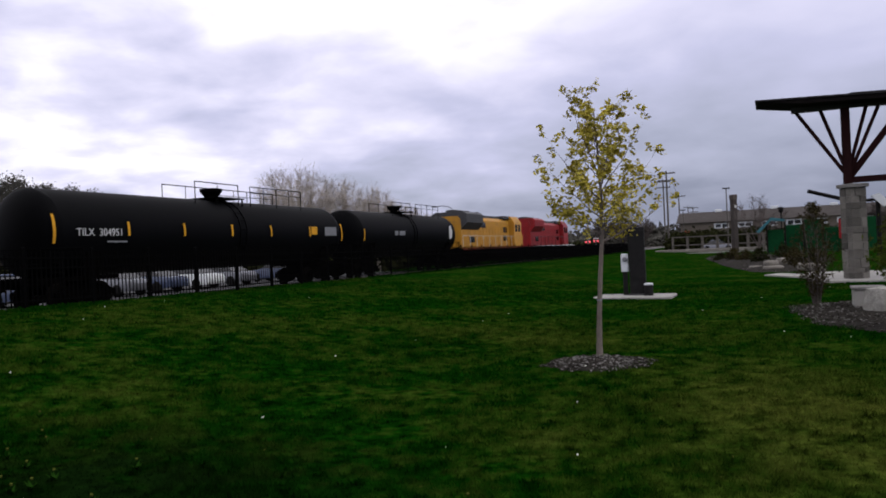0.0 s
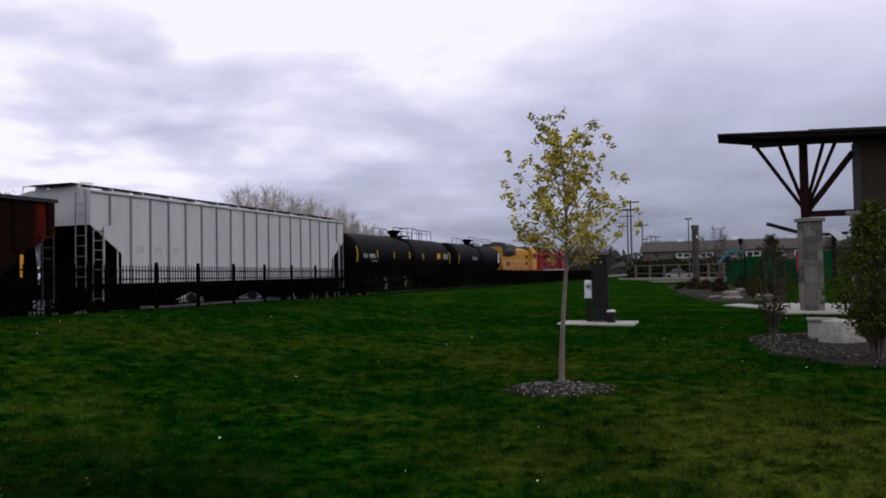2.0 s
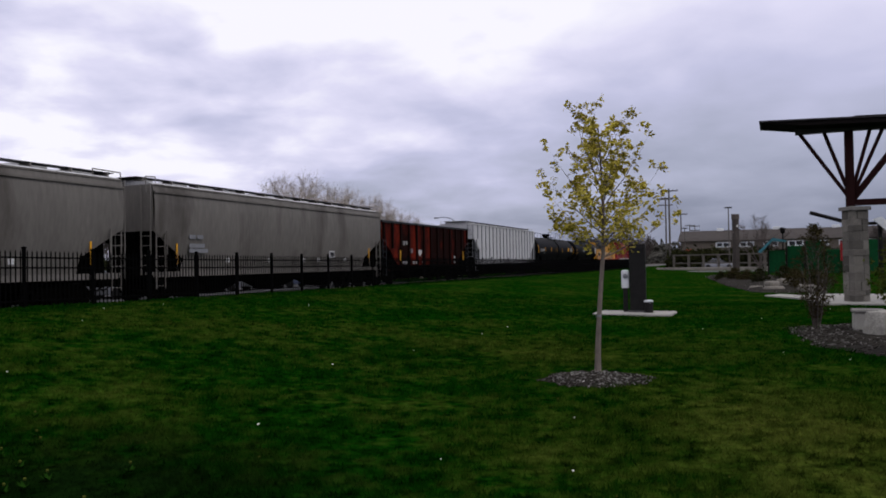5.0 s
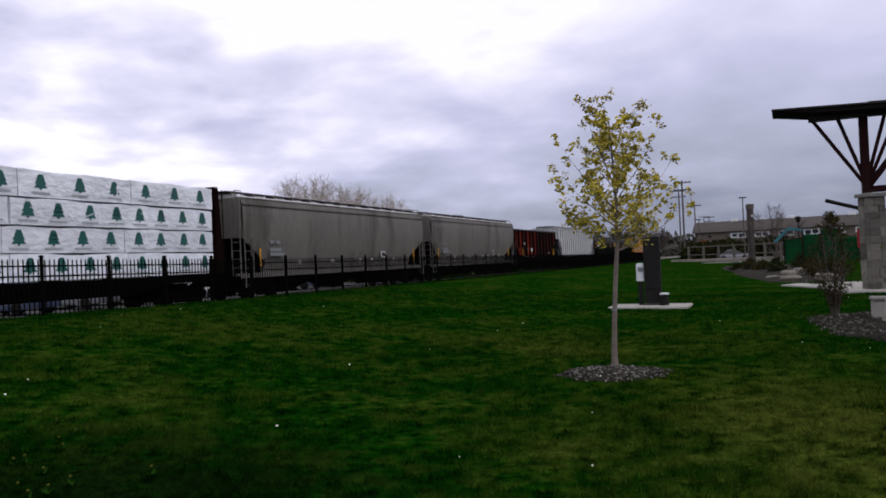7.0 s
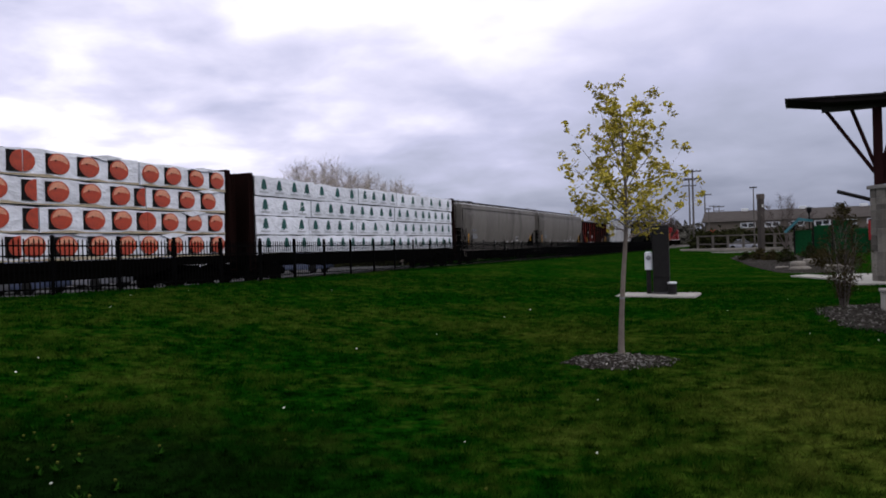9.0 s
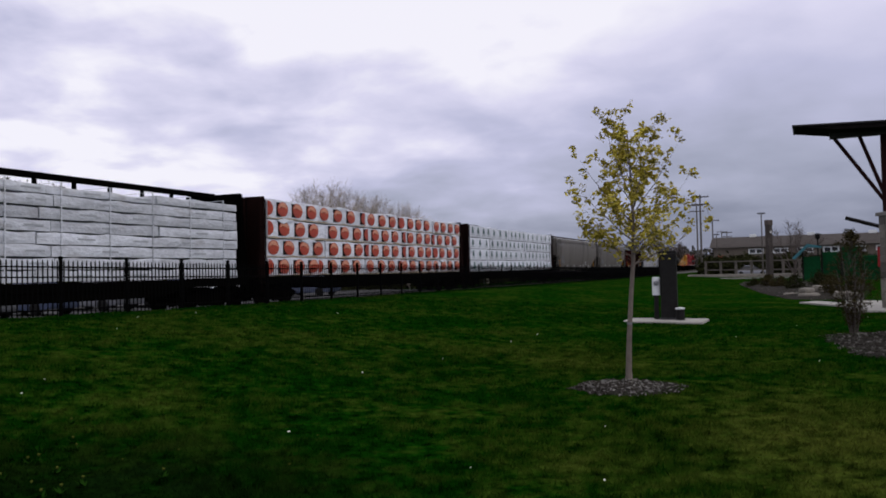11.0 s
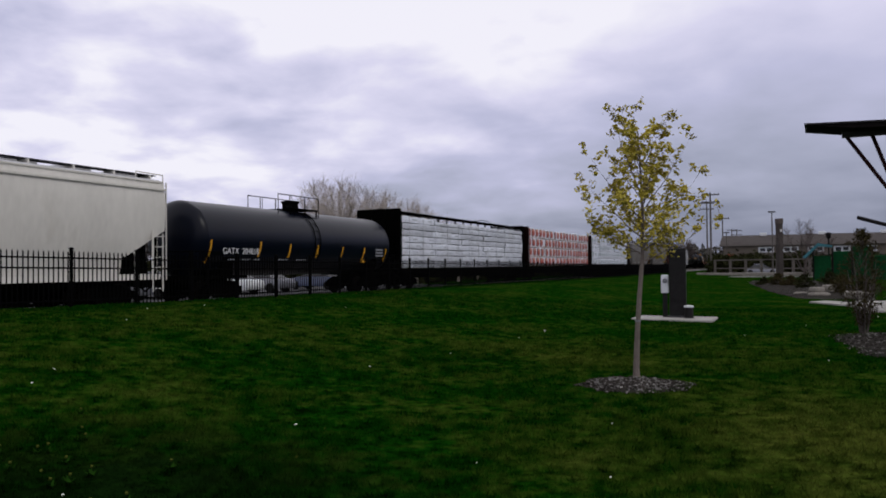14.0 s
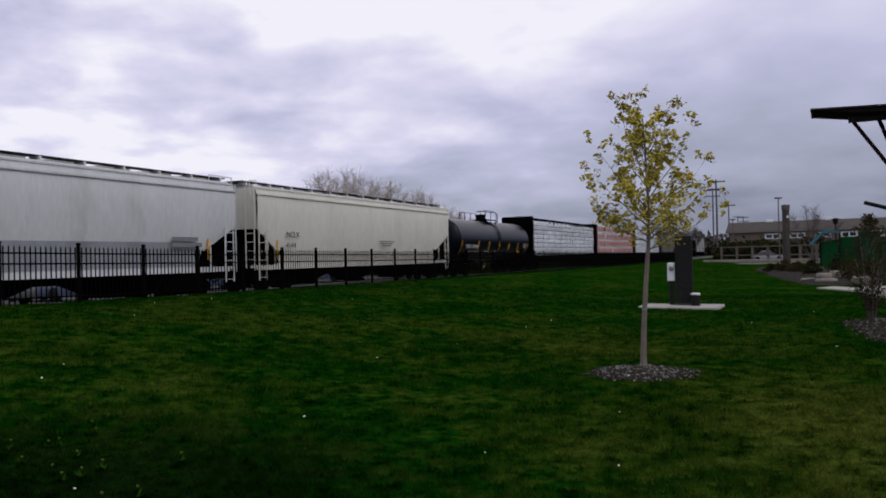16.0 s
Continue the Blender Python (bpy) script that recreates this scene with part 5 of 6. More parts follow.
def kiosk():
    pad = thing("concrete_pad", at_ground(5.53, 21.69, -24), "pale concrete pad set in the lawn", "pad")
    part("slab", Shape().slab(-1.12, -0.66, -0.1, 1.08, 0.66, 0.07, 0.03), CONCRETE, pad)
    k = thing("kiosk_pillar", at_ground(5.65, 21.83, -18, 0.06), "tall dark metal kiosk pillar standing on the pad", "pillar")
    part("body", Shape().slab(-0.23, -0.16, 0.04, 0.23, 0.16, 1.98, 0.02), PED_DARK, k)
    part("plinth", Shape().slab(-0.27, -0.19, 0, 0.27, 0.19, 0.06, 0.01), LOCO_GREY, k)
    part("front_panel", Shape().slab(-0.2, -0.18, 0.5, 0.2, -0.158, 1.9, 0.008), PED_DARK, k, "worn dark panel")
    m = thing("meter_pedestal", at_ground(5.31, 21.92, -14, 0.06), "white meter box on a black post beside the pillar", "meter")
    part("post", Shape().slab(-0.07, -0.06, 0, 0.07, 0.06, 0.76, 0.01), PED_DARK, m)
    part("meter_box", Shape().slab(-0.11, -0.09, 0.70, 0.11, 0.09, 1.22, 0.035), PED_WHITE, m, "white rounded meter box")
    part("meter_dial", Shape().lathe([(0.07, 0), (0.07, -0.03), (0.05, -0.04)], 14, "y", (0, -0.09, 1.05)), GREY_PAINT, m)
    b = thing("bollard", at_ground(5.84, 21.42, 0, 0.06), "short dark bollard with a pale top", "bollard")
    part("barrel", Shape().lathe([(0.15, 0), (0.15, 0.02), (0.12, 0.03), (0.12, 0.30), (0.13, 0.31)], 18), PED_DARK, b)
    part("cap", Shape().lathe([(0.125, 0.31), (0.13, 0.32), (0.13, 0.35), (0.08, 0.365)], 18), PED_WHITE, b, "pale cap")


def bush(name, x, y, height, radius, label, category, leafmat, seed, sprays, size, bare, peak):
    """Upright stems with many small sprays of leaves in a loose, uneven column."""
    t = thing(name, at_ground(x, y), label, category)
    rng = random.Random(seed)
    stems, places = Shape(), []
    for k in range(7):
        a = k * 0.9
        c, s = math.cos(a), math.sin(a)
        stems.tube((0.05 * c, 0.05 * s, -0.05), (0.35 * radius * c, 0.35 * radius * s, height * rng.uniform(0.6, 0.95)), 0.022, 0.006, 5)
    for k in range(sprays):
        u = rng.random()
        z = height * (bare + (1 - bare) * u)
        shape = (u / peak) ** 0.6 if u < peak else ((1 - u) / (1 - peak)) ** 0.75
        lump = 0.8 + 0.45 * noise.noise(Vector((u * 5, math.cos(k) * 1.5, seed)))
        r = radius * max(shape, 0.12) * lump * math.sqrt(rng.random())
        a = rng.uniform(0, 6.283)
        p = Vector((r * math.cos(a), r * math.sin(a), z))
        places.append((p, p))
        if k % 3 == 0:
            stems.tube((0.2 * r * math.cos(a), 0.2 * r * math.sin(a), max(0.0, z - 0.2 - r * 0.5)), p, 0.007, 0.003, 3, caps=False)
    part("stem_cluster", stems, BARK_DARK, t, "dark thin stems")
    tagged(part("foliage", leaf_cloud(rng, places, size, 8, size * 1.3), leafmat, t, smooth=0), kind="stuff")


def stone_seat(x, y, rz, w, d, h, label):
    t = thing("stone_block", at_ground(x, y, rz), label, "stone block")
    part("block", Shape().slab(-w / 2, -d / 2, -0.05, w / 2, d / 2, h, 0.05), CONCRETE, t)
    part("rim", Shape().slab(-w / 2 - 0.03, -d / 2 - 0.03, h, w / 2 + 0.03, d / 2 + 0.03, h + 0.05, 0.015), STONE_CAP, t)


def pavilion():
    t = thing("pavilion", pose(13.6, 24.7, 0, 0, 0, -24), "park pavilion with stone pier, timber braces and flat dark roof", "pavilion")
    part("floor_slab", Shape().slab(-1.3, -1.0, -0.1, 11, 5.5, 0.09, 0.03), CONCRETE, t, "pale concrete floor slab")
    rng = random.Random(3)
    # stone pier, course by course, set at an angle to the roof
    turn = pose(0, 0, 0, 0, 0, 31)
    a, z = 0.285, 0.09
    core = Shape().box(-a + 0.03, -a + 0.03, 0.09, a - 0.03, a - 0.03, 3.08)
    pier = part("pier", core, STONE_CAP, t, "square stone pier", turn)
    while z < 3.05:
        h = min(rng.choice((0.16, 0.2, 0.24, 0.3)), 3.08 - z)
        if 3.08 - z - h < 0.1:
            h = 3.08 - z
        cut = rng.uniform(-0.15, 0.15)
        for x0, x1 in ((-a, cut), (cut, a)):
            for y0, y1 in ((-a, -0.02), (-0.01, a)):
                j = rng.uniform(-0.012, 0.012)
                part("stone", Shape().slab(x0 + 0.006 + (j if x0 == -a else 0), y0 + 0.004 + (j if y0 == -a else 0), z + 0.005, x1 - 0.006, y1 - 0.004, z + h - 0.005, 0.014), STONE, pier, smooth=0)
        z += h
    part("pier_cap", Shape().slab(-0.35, -0.35, 3.08, 0.35, 0.35, 3.2, 0.02), STONE_CAP, t, "", turn)
    # timber post, beam, braces
    px = -0.12
    part("post", Shape().slab(px - 0.13, -0.13, 3.2, px + 0.13, 0.13, 5.74, 0.01), TIMBER_RED, t, "dark red timber post")
    part("beam", Shape().slab(-1.72, -0.14, 5.72, 9.5, 0.14, 5.97, 0.01), BEAM_GREY, t, "grey timber beam")

    def brace(x0, z0, x1, z1, r, y=0.0, y1=0.0):
        s = Shape()
        p, q = Vector((px + x0, y, z0)), Vector((px + x1, y1, z1))
        d = (q - p).normalized()
        side = Vector((0, 1, 0)) if abs(d.y) < 0.3 else Vector((1, 0, 0))
        u = d.cross(side).normalized() * r
        w = side * r
        s.add([p - u - w, p + u - w, p + u + w, p - u + w, q - u - w, q + u - w, q + u + w, q - u + w], [(0, 1, 2, 3), (4, 5, 6, 7), (0, 1, 5, 4), (1, 2, 6, 5), (2, 3, 7, 6), (3, 0, 4, 7)])
        part("brace", s, TIMBER_RED, t, "slim red-brown brace", smooth=0)

    brace(-0.10, 3.62, -1.45, 5.72, 0.055)
    brace(-0.06, 3.75, -0.72, 5.72, 0.055)
    brace(0.06, 3.70, 0.62, 5.72, 0.055, 0.03, 0.03)
    brace(0.10, 3.62, 0.98, 5.72, 0.055)
    brace(0.10, 3.48, 1.5, 5.35, 0.10, 0.1, 0.1)
    part("tie_beam", Shape().slab(px + 0.1, -0.1, 3.24, 1.4, 0.1, 3.44, 0.01), TIMBER_RED, t)
    # enclosed part: stone base wall and siding
    wall = part("wall", Shape().box(1.35, -0.1, 0.09, 9.0, 0.2, 3.25).box(1.35, 0.2, 0.09, 1.65, 0.9, 3.25), STONE_CAP, t, "stone base wall")
    zz = 0.1
    while zz < 3.1:
        h = min(rng.choice((0.18, 0.24, 0.3)), 3.24 - zz)
        x = 1.35
        while x < 3.9:
            w = rng.uniform(0.3, 0.7)
            part("stone", Shape().slab(x + 0.005, -0.125, zz + 0.005, x + w - 0.005, -0.098, zz + h - 0.005, 0.008), STONE, wall, smooth=0)
            x += w
        y = -0.1
        while y < 0.6:
            w = rng.uniform(0.3, 0.6)
            part("stone", Shape().slab(1.325, y + 0.005, zz + 0.005, 1.352, y + w - 0.005, zz + h - 0.005, 0.008), STONE, wall, smooth=0)
            y += w
        zz += h
    part("wall_cap", Shape().slab(1.07, -0.22, 3.25, 9.1, 0.3, 3.38, 0.02), STONE_CAP, t, "pale stone cap")
    part("siding", Shape().box(1.45, -0.03, 3.38, 9.0, 0.17, 5.72).box(1.45, 0.17, 3.38, 1.6, 0.85, 5.72), SIDING, t, "brown siding")
    part("corner_trim", Shape().slab(1.38, -0.07, 3.38, 1.59, 0.0, 5.72, 0.01), BEAM_GREY, t)
    for k in range(7):
        part("siding_batten", Shape().box(1.61, -0.045, 3.66 + k * 0.3, 9.0, -0.03, 3.68 + k * 0.3), SIDING, t)
    # thin dark roof, falling gently away from its open corner
    fall = lambda x: 6.14 - 0.04 * (x + 2.8)
    part("roof", Shape().prism([(-2.82, fall(-2.82) - 0.05), (12, fall(12) - 0.05), (12, fall(12)), (-2.82, fall(-2.82))], -1.0, 0.8), ROOF_METAL, t, "thin dark metal roof")
    part("soffit", Shape().prism([(-1.5, fall(-1.5) - 0.20), (12, fall(12) - 0.22), (12, fall(12) - 0.054), (-2.75, fall(-2.75) - 0.054), (-2.1, fall(-2.1) - 0.13)], -0.94, 0.75), SOFFIT, t, "dark soffit")
    part("roof_trim", Shape().prism([(0.0, fall(0.0)), (12, fall(12)), (12, fall(12) + 0.06), (0.0, fall(0.0) + 0.06)], -0.8, 0.7), ROOF_METAL, t)


def rough_stone(x, y, rz, w, d, h, seed):
    """A squat quarried stone with chipped, uneven faces."""
    t = thing("rough_stone", at_ground(x, y, rz), "pale rough quarried stone half hidden by the evergreen", "rock")
    sh, n = Shape(), 14
    for s, z in ((0.96, -0.08), (1.0, 0.3), (0.97, 0.75), (0.86, 0.97), (0.45, 1.0)):
        for i in range(n):
            a = 2 * math.pi * i / n
            ca, sa = math.cos(a), math.sin(a)
            k = s / max(abs(ca), abs(sa)) ** 0.8 * (1 + 0.13 * noise.noise(Vector((ca * 1.7, sa * 1.7, z * 2 + seed))))
            sh.v.append((w / 2 * ca * k, d / 2 * sa * k, h * z * (1 + 0.06 * noise.noise(Vector((ca * 2, sa * 2, seed))))))
    sh.f = [(k * n + i, k * n + (i + 1) % n, (k + 1) * n + (i + 1) % n, (k + 1) * n + i) for k in range(4) for i in range(n)] + [tuple(range(4 * n, 5 * n)), tuple(range(n - 1, -1, -1))]
    part("rock", sh, STONE_ROUGH, t, smooth=25)


def walkway():
    t = thing("walkway", pose(0, 0, 0), "pale concrete walkway leading to the pavilion", "path", kind="structure")
    part("paving", Shape().prism([(13.7, 23.7), (12.95, 30.3), (14.0, 31.2), (15.1, 26.0), (18, 25), (18, 22)], -0.1, 0.05, "z"), CONCRETE, t)


def boulder(x, y, rz, w, d, h, seed, dz=0.0):
    t = thing("boulder", at_ground(x, y, rz, dz), "flat weathered limestone boulder stacked beside a bed", "rock", "stacked boulders")
    rng = random.Random(seed)
    sh = Shape()
    n = 12
    rings = ((0.86, -0.05), (1.0, 0.25), (1.0, 0.7), (0.85, 0.96), (0.5, 1.0))
    jit = [rng.uniform(0.82, 1.1) for _ in range(n)]
    for s, z in rings:
        for i in range(n):
            a = 2 * math.pi * i / n
            ca, sa = math.cos(a), math.sin(a)
            k = s * jit[i] / max(abs(ca), abs(sa)) ** 0.6
            sh.v.append((w / 2 * ca * k, d / 2 * sa * k, h * z + rng.uniform(-0.02, 0.02)))
    sh.f = [(k * n + i, k * n + (i + 1) % n, (k + 1) * n + (i + 1) % n, (k + 1) * n + i) for k in range(4) for i in range(n)] + [tuple(range(4 * n, 5 * n)), tuple(range(n - 1, -1, -1))]
    part("rock", sh, ROCK, t, smooth=50)


def bare_tree_meshes(seed, height, limbs, twig, wide):
    """A short trunk, limbs that fan out into a round head, and long fine shoots off them."""
    rng = random.Random(seed)
    sh, twigs = Shape(), Shape()
    foot = Vector((0, 0, 0.15 * height))
    sh.tube((0, 0, -0.3), foot, height * 0.028, height * 0.022, 8)

    def bow(a, b, u, lift):
        return a.lerp(b, u) + Vector((0, 0, lift * u * (1 - u)))

    def dome(spread):
        t, r = rng.uniform(0, 6.283), math.sqrt(rng.random()) * spread
        top = math.sqrt(max(0.0, 1 - (r / (wide * 1.1)) ** 2))
        return Vector((r * math.cos(t), r * math.sin(t), 0.40 + 0.57 * top * rng.uniform(0.86, 1.0))) * height

    mains = []
    for k in range(limbs):
        end = dome(wide)
        start = foot + Vector((0, 0, rng.uniform(-0.03, 0.05) * height))
        lift = -rng.uniform(0.0, 0.12) * height
        mains.append((start, end, lift))
        pts = [bow(start, end, i / 7, lift) + Vector((rng.gauss(0, 0.006), rng.gauss(0, 0.006), 0)) * height for i in range(8)]
        for i, (p, q) in enumerate(zip(pts, pts[1:])):
            r = height * 0.0095
            sh.tube(p, q, r * (1 - i / 7.6), r * (1 - (i + 1) / 7.6), 5, caps=False)
    for k in range(limbs * 52):
        start, end, lift = rng.choice(mains)
        u = rng.uniform(0.3, 1.0) ** 0.7
        p = bow(start, end, u, lift)
        out = (end - start).normalized()
        q = p + (out + Vector((rng.gauss(0, 0.75), rng.gauss(0, 0.75), rng.gauss(0.0, 0.5)))).normalized() * height * rng.uniform(0.05, 0.125) * (1.15 - 0.7 * u)
        m = p.lerp(q, 0.5) - Vector((0, 0, 0.01 * height))
        twigs.tube(p, m, height * twig, height * twig * 0.75, 3, caps=False)
        twigs.tube(m, q, height * twig * 0.75, height * twig * 0.4, 3, caps=False)
        for _ in range(3):
            v = rng.uniform(0.4, 1.0)
            s0 = m.lerp(q, v * 2 - 1) if v > 0.5 else p.lerp(m, v * 2)
            e = ((q - p).normalized() + Vector((rng.gauss(0, 0.5), rng.gauss(0, 0.5), rng.gauss(0.1, 0.3)))).normalized()
            twigs.tube(s0, s0 + e * height * rng.uniform(0.04, 0.10), height * twig * 0.55, height * twig * 0.3, 3, caps=False)
    return sh, twigs


def bare_tree(az, dist, height, seed, mat, label, group="", limbs=40, twig=0.0016, wide=0.40):
    x, y = polar(az, dist)
    t = thing("bare_tree", pose(x, y, -0.2, 0, 0, seed * 47), label, "tree", group)
    sh, twigs = bare_tree_meshes(seed, height, limbs, twig, wide)
    part("trunk", sh, mat, t, "bare trunk and limbs", smooth=60)
    tagged(part("crown", twigs, mat, t, "haze of leafless twigs", smooth=0), kind="stuff")
    return t


def parked_car(at, mat, label):
    """A saloon: rounded body, glasshouse, four wheels, lamps."""
    c = thing("parked_car", at, label, "car", "parked cars")
    body = Shape()
    rows = []
    for x, lo, hi, half in ((-2.2, 0.42, 0.72, 0.70), (-2.1, 0.30, 0.86, 0.82), (-1.2, 0.25, 0.93, 0.88), (0.9, 0.25, 0.95, 0.88), (2.0, 0.28, 0.80, 0.82), (2.25, 0.40, 0.62, 0.66)):
        rows.append([(x, -half, lo), (x, -half, hi - 0.12), (x, -half + 0.1, hi), (x, half - 0.1, hi), (x, half, hi - 0.12), (x, half, lo)])
    for r in rows:
        body.v += r
    body.f = [(k * 6 + i, k * 6 + (i + 1) % 6, (k + 1) * 6 + (i + 1) % 6, (k + 1) * 6 + i) for k in range(5) for i in range(6)] + [tuple(range(6)), tuple(range(30, 36))]
    part("body", body, mat, c, smooth=40)
    cabin = Shape().add([(-1.5, -0.8, 0.92), (1.05, -0.8, 0.94), (1.05, 0.8, 0.94), (-1.5, 0.8, 0.92), (-0.85, -0.62, 1.38), (0.3, -0.62, 1.40), (0.3, 0.62, 1.40), (-0.85, 0.62, 1.38)],
                        [(0, 1, 5, 4), (1, 2, 6, 5), (2, 3, 7, 6), (3, 0, 4, 7)])
    part("glasshouse", cabin, GLASS_DARK, c, "dark tinted windows")
    part("roof", Shape().slab(-0.9, -0.65, 1.37, 0.35, 0.65, 1.45, 0.04), mat, c)
    for x in (-1.35, 1.4):
        for y in (-0.78, 0.78):
            part("wheel", Shape().lathe([(0.1, -0.1), (0.28, -0.11), (0.33, -0.08), (0.33, 0.08), (0.28, 0.11), (0.1, 0.1)], 16, "y", (x, y, 0.33)), TYRE, c)
    for y in (-0.6, 0.6):
        part("headlight", Shape().slab(2.06, y - 0.16, 0.58, 2.2, y + 0.16, 0.72, 0.02), PED_WHITE, c)
    return c


def far_things():
    one = bare_tree(10.9, 80, 12.1, 1, BARK_PALE, "large leafless tree with pale branches behind the track", "leafless trees beyond the track")
    two = bare_tree(7.3, 84, 10.6, 2, BARK_PALE, "slender leafless tree with pale branches behind the track", "leafless trees beyond the track", 24, 0.0017, 0.25)
    for az, dist, k, turn, src in ((4.9, 86, 0.93, 200, two), (5.9, 88, 0.72, 60, two), (3.4, 90, 0.70, 20, one), (1.7, 93, 0.60, 150, one), (0.2, 100, 0.55, 300, one), (-1.2, 104, 0.52, 40, one)):
        x, y = polar(az, dist)
        c = copy_thing(src, pose(x, y, -0.2, 0, 0, turn))
        c.scale = (k, k, k)
    dark = bare_tree(27.4, 95, 10.2, 3, BARK_DARK, "dark leafless tree in the distance", "distant dark trees")
    for az, dist, k, turn in ((30.3, 97, 1.02, 40), (32.6, 95, 1.12, 130), (34.8, 96, 1.2, 260), (25.0, 100, 0.85, 200), (22.6, 104, 0.74, 20), (37.5, 98, 1.1, 90), (40.5, 98, 1.1, 10),
                                (-12.2, 190, 0.85, 60), (-13.6, 200, 0.85, 160), (-15.0, 195, 0.8, 220), (-18.2, 210, 0.75, 20), (-30.5, 150, 0.75, 75)):
        x, y = polar(az, dist)
        c = copy_thing(dark, pose(x, y, -0.2, 0, 0, turn))
        c.scale = (k, k, k)
    rng = random.Random(8)
    # low scrub beyond the track and at the horizon
    sc, places = Shape(), []
    for k in range(3600):
        s, q = rng.uniform(-90, 330), rng.uniform(36, 46)
        h = 1.6 + 0.8 * noise.noise(Vector((s * 0.12, 0, 0))) + 0.5 * rng.random()
        p = spot(s, q, -0.3 + rng.random() * max(h, 0.5))
        places.append((p, p))
    tagged(part("scrub", leaf_cloud(rng, places, 0.6, 5, 0.5), LEAF_DULL, None, smooth=0), "dark low scrub beyond the railway", "bushes", kind="stuff")
    places = []
    for k in range(1500):
        az, dist = rng.uniform(-42, -9), rng.uniform(230, 300)
        x, y = polar(az, dist)
        h = 5 + 3 * noise.noise(Vector((az * 0.35, 0, 5)))
        p = Vector((x, y, rng.random() * h))
        places.append((p, p))
    tagged(part("far_woods", leaf_cloud(rng, places, 1.2, 6, 1.2), FAR_TREES, None, smooth=0), "hazy brown woods on the horizon", "woods", kind="stuff")

    # dense dark treeline far off to the left
    places = []
    for k in range(15000):
        az, dist = rng.uniform(19, 46), rng.uniform(108, 122)
        x, y = polar(az, dist)
        h = float(np.interp(az, (19, 22, 25, 28, 31, 33, 46), (6.0, 9.0, 12.2, 13.4, 14.2, 15.4, 15.4))) + 1.5 * noise.noise(Vector((az * 0.8, 0, 9))) + 0.9 * noise.noise(Vector((az * 2.6, dist * 0.1, 4)))
        p = Vector((x, y, h * (0.45 + 0.55 * rng.random() ** 0.6) - 0.8))
        places.append((p, p))
    tagged(part("dark_treeline", leaf_cloud(rng, places, 0.16, 7, 0.32), FAR_TREES, None, smooth=0), "dark distant treeline beyond the railway", "woods", kind="stuff")

    # street lamp behind the train
    x, y = polar(-0.9, 92)
    t = thing("street_lamp", pose(x, y, -0.35, 0, 0, 0), "tall grey street lamp with a curved arm", "street lamp")
    part("pole", Shape().tube((0, 0, 0), (0, 0, 7.0), 0.09, 0.06, 8), LOCO_GREY, t)
    part("arm", Shape().pipe([(0, 0, 7.0), (-0.5, 0, 7.35), (-1.3, 0, 7.5), (-2.0, 0, 7.42)], 0.04), LOCO_GREY, t)
    part("lamp_head", Shape().slab(-2.5, -0.15, 7.34, -1.9, 0.15, 7.48, 0.04), GREY_PAINT, t)

    # utility poles
    for az, dist, h, arms in ((-16.85, 120, 12.4, 2), (-16.6, 150, 13.4, 2), (-17.65, 160, 11.0, 1), (-18.6, 210, 10.5, 2), (-18.25, 230, 11.5, 1), (-20.9, 105, 8.2, 0), (-17.9, 140, 7.0, 0)):
        x, y = polar(az, dist)
        t = thing("utility_pole", pose(x, y, -0.1, 0, 0, -15), "weathered timber utility pole with crossarms", "utility pole", "utility poles")
        r = 0.17 if arms else 0.10
        part("pole", Shape().tube((0, 0, 0), (0, 0, h), r, r * 0.65, 8), POLE_WOOD, t)
        for k in range(arms):
            z = h - 0.35 - 1.1 * k
            part("crossarm", Shape().box(-1.3, -0.07, z - 0.08, 1.3, 0.07, z + 0.08), POLE_WOOD, t)
            for i in (-1.15, -0.6, 0.6, 1.15):
                part("insulator", Shape().lathe([(0.05, 0), (0.07, 0.08), (0.04, 0.16)], 8, "z", (i, 0, z + 0.08)), GREY_PAINT, t)
        if not arms:
            part("lamp_head", Shape().slab(-0.45, -0.15, h - 0.05, 0.45, 0.15, h + 0.12, 0.03), LOCO_GREY, t)

    # brick pylon
    x, y = polar(-21.35, 80)
    t = thing("brick_pylon", pose(x, y, -0.1, 0, 0, 20), "slim brown brick pylon with a pale plate", "pylon")
    part("shaft", Shape().slab(-0.24, -0.24, 0, 0.24, 0.24, 5.75, 0.02), ROOF_BROWN, t)
    part("cap", Shape().slab(-0.28, -0.28, 5.5, 0.28, 0.28, 6.0, 0.03), BARK_DARK, t)
    part("plate", Shape().box(-0.12, -0.28, 4.7, 0.12, -0.262, 4.95), WHITE, t)
    bare = bare_tree(-22.9, 75, 6.0, 4, BARK_DARK, "small leafless park tree", "", 8, 0.0022)

    # long low building
    x, y = polar(-17.7, 150)
    t = thing("long_building", pose(x, y, 0, 0, 0, -23), "long low tan building with a brown roof and white window bands", "building")
    part("wall", Shape().box(0, 0, -0.3, 60, 12, 4.3), BLDG_TAN, t)
    part("roof", Shape().prism([(-0.6, 4.15), (6, 6.0), (12.6, 4.15)], -0.8, 60.8, "x"), ROOF_BROWN, t)
    t.scale = (1, 1, 1.15)
    part("base_panel", Shape().box(2.2, -0.06, -0.2, 60, -0.004, 2.6), BLDG_DARK, t, "dark lower panels")
